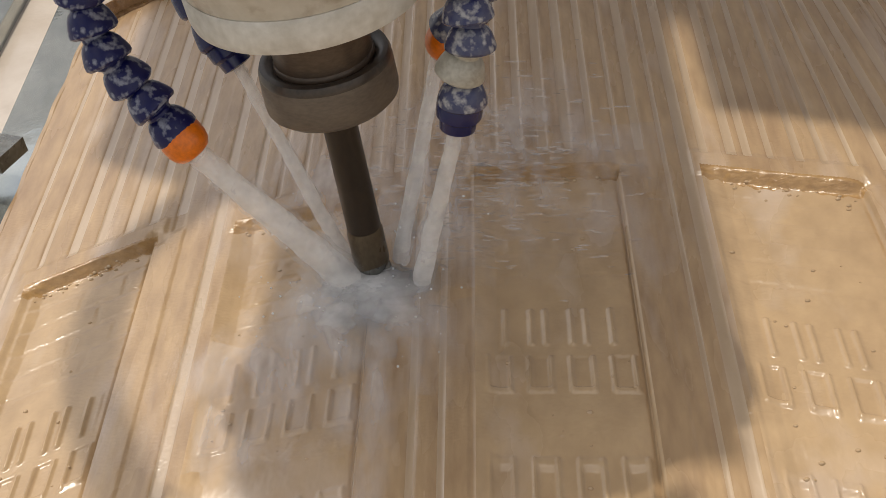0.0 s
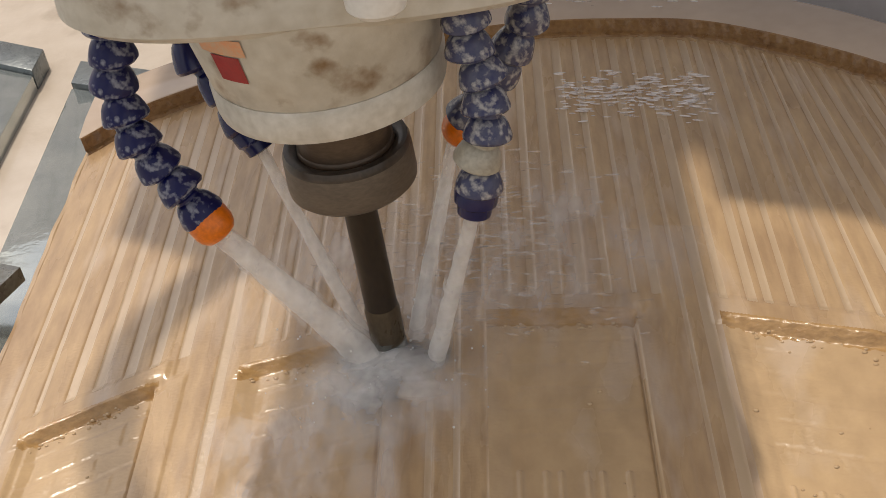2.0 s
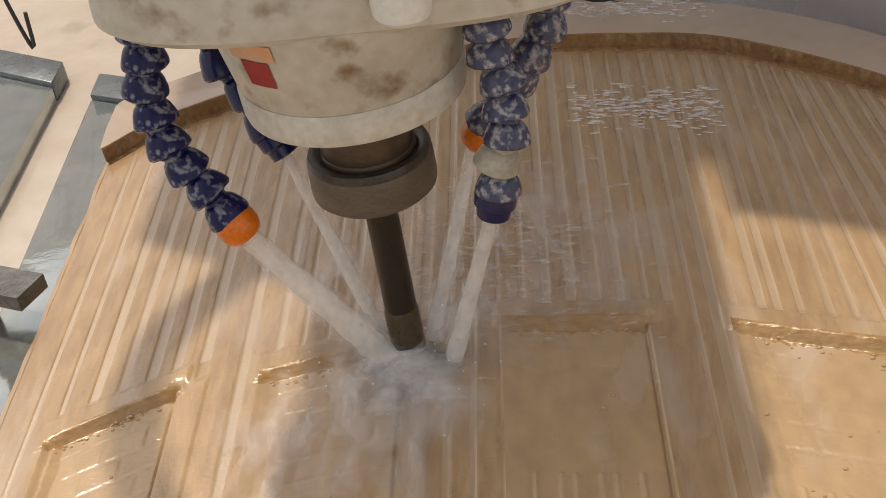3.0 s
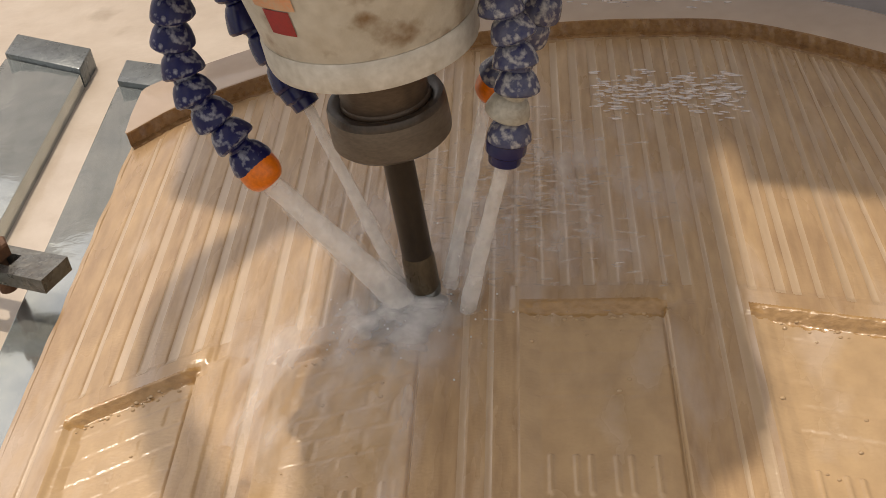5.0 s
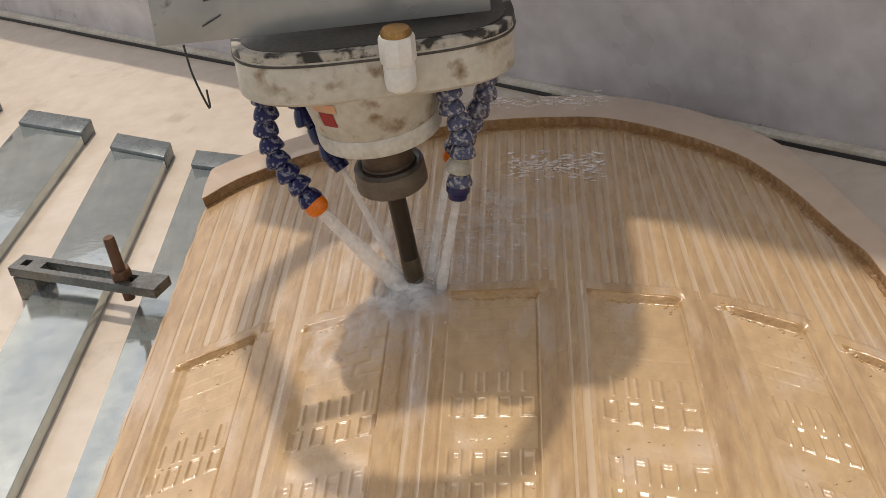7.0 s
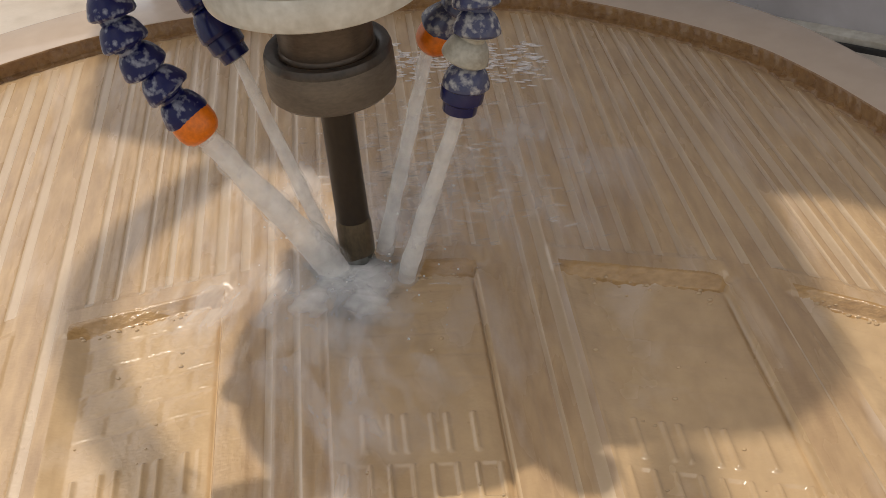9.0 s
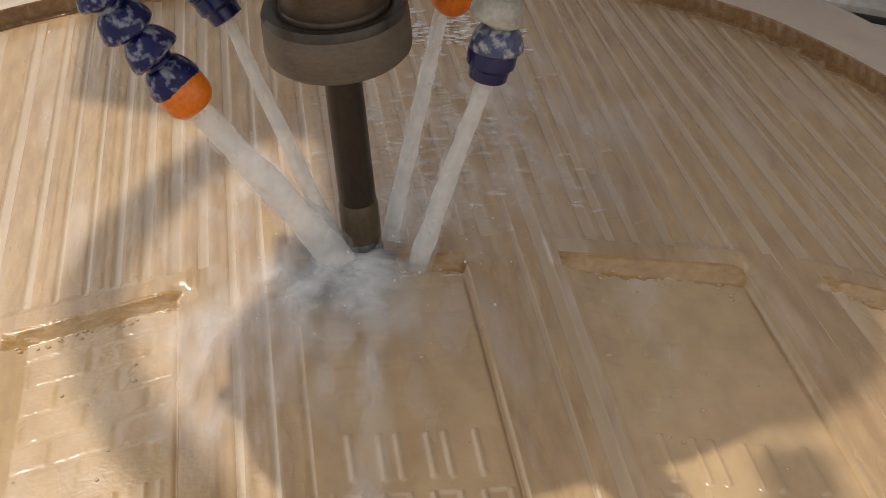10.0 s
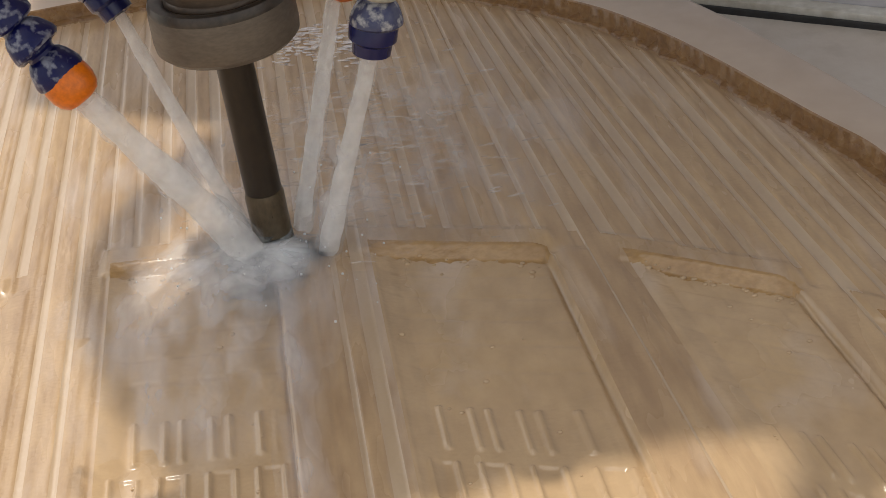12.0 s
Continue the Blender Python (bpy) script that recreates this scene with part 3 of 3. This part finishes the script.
            out.append(bm.verts.new((a * math.copysign(abs(c) ** e, c), (bb if s > 0 else bf) * math.copysign(abs(s) ** e, s), z)))
        return out

    def shell(rows, m):
        bm = bmesh.new()
        loops = [loop(bm, *r) for r in rows]
        for p, q in zip(loops, loops[1:]):
            for k in range(len(p)):
                j = (k + 1) % len(p)
                bm.faces.new((p[k], p[j], q[j], q[k]))
        bm.faces.new(loops[0]), bm.faces.new(loops[-1])
        bm.transform(m)
        return bm

    seat = Matrix.Translation((-0.010, 0, 0)) @ Matrix.Rotation(radians(9), 4, "Z") @ tilt
    skirt = part("skirt", shell([(0.040, 0.030, 0.04, 0.167), (0.084, 0.046, 0.07, 0.1665), (0.0885, 0.050, 0.074, 0.170), (0.0895, 0.051, 0.075, 0.2005), (0.0885, 0.050, 0.074, 0.202),
                         (0.0850, 0.0465, 0.0705, 0.202), (0.0840, 0.0455, 0.0695, 0.2005), (0.0840, 0.0455, 0.0695, 0.190)], seat), WHITE, thing, "white hollow skirt with grimy upper rim")
    part("skirt_seal", shell([(0.0900, 0.0515, 0.0755, 0.1945), (0.0902, 0.0517, 0.0757, 0.1952), (0.0900, 0.0515, 0.0755, 0.1960)], seat), GRIME, skirt, "line of black grease")
    part("rim_grease", shell([(0.0899, 0.0514, 0.0754, 0.1975), (0.0893, 0.0508, 0.0748, 0.2024), (0.0846, 0.0461, 0.0701, 0.2025)], seat), GREASY, skirt, "upper rim smeared with black grease")
    # oily black fill up to the rim: the hollow's shade as colour
    part("skirt_dark_fill", shell([(0.0838, 0.0453, 0.0693, 0.1905), (0.0836, 0.0451, 0.0691, 0.2030), (0.0600, 0.030, 0.050, 0.2040)], seat), GRIME, skirt, "oily black fill standing in for the skirt's shaded hollow")
    # stickers follow the cone of the housing
    for name, z0, z1, a0, a1, m, lab in (("orange_sticker", 0.160, 0.1665, -136, -112, ORANGE_LABEL, "worn orange sticker"), ("red_sticker", 0.1490, 0.1595, -131, -116, RED, "red square sticker")):
        bm, prev = bmesh.new(), None
        for a in np.linspace(radians(a0), radians(a1), 10):
            ring = []
            for z in (z0, z1):
                r = 0.0412 + (z - 0.1375) * 0.0073 / 0.0345 + 0.0004
                ring.append(bm.verts.new((r * math.cos(a), r * math.sin(a), z)))
            if prev:
                bm.faces.new((prev[0], ring[0], ring[1], prev[1]))
            prev = ring
        part(name, bm, m, housing, lab)
    # plug on the front of the skirt
    at = seat @ Matrix.Translation((0.0120, -0.0560, 0.010))
    plug = part("plug_nut", lathe([(0, 0.184), (0.0105, 0.184), (0.0112, 0.186), (0.0112, 0.200), (0.0105, 0.202), (0, 0.202)], 8, at), PLASTIC_WHITE, thing, "eight-sided white plastic nut")
    part("plug_cap", lathe([(0, 0.166), (0.0070, 0.166), (0.0092, 0.168), (0.0098, 0.172), (0.0098, 0.182), (0.0090, 0.184), (0, 0.184)], 32, at), PLASTIC_WHITE, plug, "round white plug cap")
    part("plug_fitting", lathe([(0, 0.202), (0.0095, 0.202), (0.0095, 0.204), (0.0080, 0.206), (0, 0.206)], 24, at), BRASS, plug, "brass fitting")
    return thing


spindle_head()


SHADOW_CASTERS = {}


def carriage():
    thing = tagged(new("machine_carriage"), "scratched grey sheet cover over the spindle's carriage", "carriage")
    MOVING.append(thing)
    tilt = Matrix.Rotation(radians(9), 4, "Z") @ Matrix.Rotation(radians(6.0), 4, "Y")
    part("cover", box(-0.145, 0.062, -0.020, -0.0165, 0.2055, 0.240, 0.001, tilt), SHEET, thing)
    # top sheet out of view, trimmed to shape the head's shadow
    part("cover_top", box(-0.045, 0.060, -0.0163, 0.12, 0.236, 0.240, 0.001, tilt), SHEET, thing)
    for x0, y, z0, x1, z1 in ((-0.112, -0.0208, 0.232, -0.085, 0.236), (-0.115, -0.0208, 0.216, -0.103, 0.222)):
        d = along((x0, y, z0), (x1, y, z1))
        part("scratch", lathe([(0, 0), (0.0005, 0), (0.0005, math.hypot(x1 - x0, z1 - z0)), (0, math.hypot(x1 - x0, z1 - z0))], 8, tilt @ d), GRIME, thing, "dark scratch")
    part("wire", tube([(-0.104, -0.030, 0.215), (-0.103, -0.032, 0.195), (-0.098, -0.034, 0.172), (-0.0965, -0.034, 0.185)], 0.0007, 8, 30), BLACK, thing, "thin black wire")
    # unseen plates, added only to cast the shadows round the head
    SHADOW_CASTERS["left_shadow_plate"] = part("left_shadow_plate", prism([(-0.235, 0.310), (0.0, 0.165), (0.0, 0.62), (-0.235, 0.62)], 0.50, 0.512), SHADOW_PLATE, thing)
    SHADOW_CASTERS["rear_shadow_plate"] = part("rear_shadow_plate", prism([(-0.111, 0.088), (-0.025, 0.102), (0.035, 0.096), (0.052, 0.108), (0.062, 0.122), (0.066, 0.140), (0.066, 0.596), (-0.111, 0.596)], 0.486, 0.498), SHADOW_PLATE, thing)
    SHADOW_CASTERS["side_shadow_plate"] = part("side_shadow_plate", prism([(0.055, 0.280), (0.107, 0.256), (0.157, 0.216), (0.207, 0.176), (0.307, 0.116), (0.307, 0.616), (0.055, 0.616)], 0.470, 0.480), SHADOW_PLATE, thing)
    # unseen post, added to tie the shadow plates to the cover
    part("shadow_plate_post", box(-0.08, 0.03, 0.09, 0.119, 0.25, 0.515, 0.002), SHADOW_PLATE, thing)
    # unseen hose loop, added to cast a ring-shaped shadow
    SHADOW_CASTERS["shadow_hose"] = part("shadow_hose", tube([(-0.15, 0.300, 0.50), (-0.175, 0.275, 0.50), (-0.205, 0.232, 0.50), (-0.212, 0.190, 0.50), (-0.203, 0.145, 0.50), (-0.180, 0.095, 0.50), (-0.158, 0.045, 0.50), (-0.125, 0.000, 0.50),
                              (-0.080, -0.018, 0.50), (-0.035, -0.006, 0.50), (-0.008, 0.030, 0.50), (0.000, 0.075, 0.50)], 0.012, 16, 90), BLACK, thing)


carriage()


def bead_profile(r):
    # socket lip, flared bell, waist, ball neck
    return [(r * 0.70, 0.0004), (r * 0.98, -0.0006), (r * 1.10, 0.0004), (r * 1.10, 0.0018), (r * 1.02, 0.0040), (r * 0.92, 0.0062), (r * 0.78, 0.0080), (r * 0.62, 0.0090), (r * 0.62, 0.0102),
            (r * 0.74, 0.0112), (r * 0.70, 0.0125), (r * 0.45, 0.0132)]


BEADS = {}


def coolant_hose(path, count, radius, colour, tip_material, tip_label, label, tail=()):
    thing = tagged(new("coolant_hose"), label, "coolant hose", "jointed hoses round the spindle")
    MOVING.append(thing)
    pts = smooth_path(path, count + 1)
    for k in range(count):
        m = tail[count - 1 - k] if count - 1 - k < len(tail) else colour
        key = (radius, m.name)
        if key not in BEADS:
            # the bell of each bead opens towards the nozzle
            BEADS[key] = finish(lathe(bead_profile(radius), 24, Matrix.Rotation(math.pi, 4, "X") @ Matrix.Translation((0, 0, -0.011))), "bead", m)
        ob = new("bead", BEADS[key])
        ob.parent = thing
        length = (pts[k + 1] - pts[k]).length
        ob.matrix_local = along(pts[k], pts[k + 1]) @ pose(0, 0, 0, 7 * math.sin(2.3 * k), 6 * math.cos(1.7 * k), 40 * k) @ Matrix.Diagonal((1, 1, length / 0.0112, 1))
    d = (pts[-1] - pts[-2]).normalized()
    r = radius
    cap = [(r * 0.95, -0.001), (r * 1.02, 0.001), (r * 1.0, 0.005), (r * 0.84, 0.0062), (r * 0.80, 0.0100), (r * 0.50, 0.0105), (r * 0.45, 0.0100), (r * 0.40, 0.004), (0, 0.004)]
    if tip_material == ORANGE:
        cap = [(r * 0.80, -0.002), (r * 0.98, -0.0010), (r * 1.05, 0.0010), (r * 1.04, 0.0045), (r * 0.94, 0.0070), (r * 0.76, 0.0088), (r * 0.55, 0.0094), (r * 0.45, 0.0090), (r * 0.40, 0.004), (0, 0.004)]
    part("nozzle", lathe(cap, 28, along(pts[-1], pts[-1] + d)), tip_material, thing, tip_label)
    return pts[-1] + d * 0.0098


NL = coolant_hose([(-0.0675, -0.011, 0.172), (-0.0708, -0.0125, 0.150), (-0.0720, -0.0150, 0.137), (-0.0697, -0.018, 0.125), (-0.0650, -0.020, 0.114), (-0.0585, -0.022, 0.1035), (-0.0510, -0.0245, 0.0905)],
                  8, 0.0078, BLUE, ORANGE, "orange nozzle tip", "blue jointed coolant hose with orange nozzle, scaled with dried splashes")
NR = coolant_hose([(0.0505, -0.017, 0.170), (0.0512, -0.019, 0.150), (0.0535, -0.021, 0.134), (0.0545, -0.024, 0.119), (0.0512, -0.026, 0.108), (0.0490, -0.026, 0.099), (0.0470, -0.026, 0.0905)],
                  8, 0.0078, GREY_HOSE, BLUE_CLEAN, "deep blue nozzle tip", "scaled blue-grey jointed coolant hose with deep blue nozzle", (GREY_HOSE, PALE))
BR = coolant_hose([(0.0745, 0.011, 0.168), (0.0735, 0.0115, 0.150), (0.0690, 0.0125, 0.131), (0.0610, 0.015, 0.115), (0.0520, 0.018, 0.103), (0.0430, 0.021, 0.090)],
                  7, 0.0074, GREY_HOSE, ORANGE, "orange nozzle tip", "grey jointed coolant hose with orange nozzle behind the spindle")
BL = coolant_hose([(-0.062, 0.034, 0.165), (-0.058, 0.030, 0.140), (-0.049, 0.025, 0.118), (-0.0395, 0.0185, 0.100)],
                  5, 0.0070, BLUE_CLEAN, BLUE_CLEAN, "deep blue nozzle tip", "deep blue jointed coolant hose behind the spindle")


# ---------------------------------------------------------------- coolant
def jet(start, end, r0, r1, sag, seed):
    thing = tagged(new("coolant_jet"), "white jet of aerated coolant from a nozzle", "water jet", "coolant jets")
    MOVING.append(thing)
    bm, prev, n = bmesh.new(), None, 60
    a, b = Vector(start), Vector(end)
    for k in range(n + 1):
        s = k / n
        c = a.lerp(b, s) + Vector((0, 0, sag * 4 * s * (1 - s)))
        m = along(c, c + (b - a))
        ring = []
        for q in range(20):
            t = 2 * math.pi * q / 20
            r = (r0 + (r1 - r0) * s) * (1 + 0.20 * noise.noise((math.cos(t) * 1.4 + seed, math.sin(t) * 1.4, s * 9)) + 0.10 * noise.noise((seed, math.cos(t) * 4, s * 30)))
            ring.append(bm.verts.new(m @ Vector((r * math.cos(t), r * math.sin(t), 0))))
        if prev:
            for q in range(20):
                j = (q + 1) % 20
                bm.faces.new((prev[q], prev[j], ring[j], ring[q]))
        prev = ring
    part("stream", bm, JET, thing)
    # loose outer water round the stream, wider towards its end
    fringe, prev = bmesh.new(), None
    for k in range(n + 1):
        s = k / n
        c = a.lerp(b, s) + Vector((0, 0, sag * 4 * s * (1 - s)))
        m = along(c, c + (b - a))
        ring = []
        for q in range(20):
            t = 2 * math.pi * q / 20
            r = (r0 + (r1 - r0) * s) * (1.12 + 0.30 * s + 0.30 * noise.noise((math.cos(t) * 1.6 - seed, math.sin(t) * 1.6, s * 16)))
            ring.append(fringe.verts.new(m @ Vector((r * math.cos(t), r * math.sin(t), 0))))
        if prev:
            for q in range(20):
                j = (q + 1) % 20
                fringe.faces.new((prev[q], prev[j], ring[j], ring[q]))
        prev = ring
    part("fringe", fringe, FRINGE, thing, "loose misty water round the stream")


jet(NL, (-0.008, -0.006, 0.000), 0.0036, 0.0062, 0.001, 1)
jet(NR, (0.018, -0.010, -0.002), 0.0025, 0.0036, 0.001, 2)
jet(BR, (0.010, 0.004, 0.002), 0.0024, 0.0030, 0.000, 3)
jet(BL, (-0.010, 0.004, 0.004), 0.0020, 0.0030, 0.000, 4)


def splash():
    """Foam where the jets meet the cutter, and the thin sheet of water thrown out from it."""
    thing = tagged(new("coolant_splash"), "white and pale blue foam thrown up round the cutter", "splash")
    MOVING.append(thing)

    def dome(name, cx, cy, rx, ry, h, seed, material, label, rough=0.35):
        bm, rings, segs, prev = bmesh.new(), 22, 72, None
        for k in range(rings + 1):
            f = k / rings
            ring = []
            for q in range(segs):
                t = 2 * math.pi * q / segs
                edge = 1 + 0.45 * noise.noise((math.cos(t) * 1.6 + seed, math.sin(t) * 1.6, 0)) + 0.22 * noise.noise((math.cos(t) * 5 + seed, math.sin(t) * 5, 3))
                x, y = cx + rx * f * edge * math.cos(t), cy + ry * f * edge * math.sin(t)
                z = h * (1 - f * f) * (1 + rough * noise.noise((x * 70, y * 70, seed))) + 0.0015 * (1 - f) + 0.0008
                ring.append(bm.verts.new((x, y, z)))
            if prev:
                for q in range(segs):
                    j = (q + 1) % segs
                    bm.faces.new((prev[q], prev[j], ring[j], ring[q]))
            prev = ring
        bmesh.ops.remove_doubles(bm, verts=bm.verts, dist=0.00001)
        ob = part(name, bm, material, thing, label)
        reach = [math.hypot((v.co.x - cx) / rx, (v.co.y - cy) / ry) for v in ob.data.vertices]
        ob.data.attributes.new("thickness", "FLOAT", "POINT").data.foreach_set("value", [max(0.0, 1 - min(1.0, d / 1.05) ** 1.6) for d in reach])
        SPRAY.append(ob)

    dome("foam", -0.001, -0.010, 0.012, 0.016, 0.0022, 1, FOAM, "dense pale blue foam at the cutter", 0.05)
    dome("foam", -0.004, -0.017, 0.017, 0.024, 0.003, 5, MIST, "soft white cloud of spray", 0.06)
    dome("foam", -0.010, -0.012, 0.028, 0.020, 0.0034, 38, MIST, "soft white cloud of spray", 0.06)
    dome("spray_sheet", -0.012, -0.026, 0.036, 0.032, 0.004, 9, MIST, "thin veil of spray", 0.06)
    dome("spray_sheet", -0.024, -0.036, 0.060, 0.046, 0.003, 21, FILM, "thin veil of spray", 0.2)
    dome("spray_sheet", -0.030, -0.070, 0.046, 0.050, 0.003, 14, FILM, "thin veil of spray", 0.2)
    dome("spray_sheet", 0.020, 0.014, 0.030, 0.026, 0.006, 47, FILM, "thin veil of spray", 0.2)
    dome("runoff", -0.002, -0.085, 0.011, 0.090, 0.002, 21, FILM, "milky run-off along the flutes", 0.2)
    dome("runoff", 0.052, 0.060, 0.080, 0.085, 0.001, 27, FILM, "milky film over the fluting", 0.2)
    dome("runoff", -0.030, 0.055, 0.055, 0.060, 0.001, 31, FILM, "milky film over the fluting", 0.2)
    # fine cross ripples where the thrown water sheets over the fluting
    ripples = bmesh.new()
    for k in range(520):
        px, py, r = random.gauss(0.042, 0.026), random.gauss(0.062, 0.034), random.uniform(0.0012, 0.0045)
        m = Matrix.Translation((px, py, 0.0012)) @ Matrix.Rotation(random.gauss(-0.10, 0.16), 4, "Z")
        bmesh.ops.create_icosphere(ripples, subdivisions=1, radius=1.0, matrix=m @ Matrix.Diagonal((r, r * 0.16, 0.0003, 1)))
    SPRAY.append(tagged(part("runoff_ripples", ripples, RIPPLE, thing, "fine pale ripples of thrown water"), kind="stuff"))
    drops = bmesh.new()
    for k in range(70):
        t, d = random.uniform(0, 2 * math.pi), random.uniform(0.012, 0.055)
        c = (d * math.cos(t), d * math.sin(t) - 0.01, 0.002 + random.random() ** 2 * 0.02)
        bmesh.ops.create_icosphere(drops, subdivisions=1, radius=random.uniform(0.0002, 0.0006), matrix=Matrix.Translation(c))
    SPRAY.append(part("drop_spray", drops, DROPS, thing, "flying white drops"))
    tagged(SPRAY[-1], kind="stuff")


splash()


def water_beads():
    """Clear drops standing in the corners of the panels."""
    bm = bmesh.new()
    for u0, u1, y0, y1 in PANELS:
        for k in range(38):
            w = random.random()
            near = random.random() < 0.55
            px = u0 + 0.003 + w * (u1 - u0 - 0.006)
            py = y0 + (y1 - y0) * w - (random.uniform(0.003, 0.008) if near else random.uniform(0.01, 0.20))
            pz = float(relief(np.array([[px]]), np.array([[py]]))[0, 0])
            r = random.uniform(0.0003, 0.0009)
            bmesh.ops.create_icosphere(bm, subdivisions=2, radius=r, matrix=Matrix.Translation((float(leaning(px, py)), py, pz + 0.15 * r)) @ Matrix.Diagonal((1.3, 1, 0.75, 1)))
    m = bpy.data.materials.new("clear_water")
    m.use_nodes = True
    b = m.node_tree.nodes["Principled BSDF"]
    b.inputs["Base Color"].default_value, b.inputs["Roughness"].default_value, b.inputs["Specular IOR Level"].default_value = (0.52, 0.36, 0.2, 1), 0.03, 0.9
    tagged(part("water_bead_scatter", bm, m), "clear water drops standing in the carved panels", "water drops", kind="stuff")


water_beads()


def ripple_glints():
    """White flecks painted for reflections: on the far rim and the fluting before it."""
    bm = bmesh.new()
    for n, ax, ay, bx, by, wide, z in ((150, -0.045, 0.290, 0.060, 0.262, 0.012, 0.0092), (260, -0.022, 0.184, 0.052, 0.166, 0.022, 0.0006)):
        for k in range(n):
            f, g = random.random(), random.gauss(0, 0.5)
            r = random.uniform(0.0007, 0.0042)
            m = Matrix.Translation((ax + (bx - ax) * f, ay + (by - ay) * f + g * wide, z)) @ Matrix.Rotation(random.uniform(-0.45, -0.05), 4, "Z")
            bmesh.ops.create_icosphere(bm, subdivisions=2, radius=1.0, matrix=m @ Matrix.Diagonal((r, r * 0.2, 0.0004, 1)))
    tagged(part("glint_fleck_scatter", bm, GLINT_FLECK), "white flecks painted for bright reflections on the wet far rim", "water ripples", kind="stuff")


ripple_glints()

def motions():
    for thing in MOVING:
        walk(thing, [(t, pose(x, y, 0)) for t, x, y in HEAD_ROWS])
    # the cutter and its nut turn with the spindle
    for ob in SPINNING:
        walk(ob, [(0.1 * k, pose(0, 0, 0, 0, 0, 70 * k)) for k in range(121)])
    # the spray sways and shifts
    dice = random.Random(8)
    for ob in SPRAY:
        wide = 6 if ob.name.startswith("runoff") else 24
        walk(ob, [(0.3 * k, pose(dice.uniform(-0.003, 0.003), dice.uniform(-0.003, 0.003), dice.uniform(0, 0.0012), 0, 0, dice.uniform(-wide, wide))) for k in range(41)])
    # the unseen plates and hose loop shift so their cast shadows fall in place
    walk(SHADOW_CASTERS["rear_shadow_plate"], [(t, pose(x, y, 0)) for t, x, y in ((0, -0.027, 0.0), (3, -0.027, -0.015), (5.5, -0.027, -0.030), (6.5, -0.017, -0.035), (8.5, 0.017, -0.034), (9.5, 0.010, -0.008),
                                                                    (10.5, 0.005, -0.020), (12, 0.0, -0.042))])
    walk(SHADOW_CASTERS["left_shadow_plate"], [(t, pose(x, y, 0)) for t, x, y in ((0, 0.0, 0.0), (5.5, 0.0, 0.0), (8.5, 0.002, 0.035), (9.5, 0.017, 0.038), (10.5, 0.027, 0.038), (12, 0.032, 0.050))])
    walk(SHADOW_CASTERS["side_shadow_plate"], [(t, pose(0, y, 0)) for t, y in ((0, 0.0), (2.5, -0.010), (6.5, -0.030), (8.5, -0.036), (9, -0.060), (10.5, -0.185), (12, -0.255))])
    walk(SHADOW_CASTERS["shadow_hose"], [(t, pose(x, 0, 0)) for t, x in ((0, 0.004), (6.5, 0.0), (9, 0.006), (10.5, 0.030), (12, 0.056))])

motions()
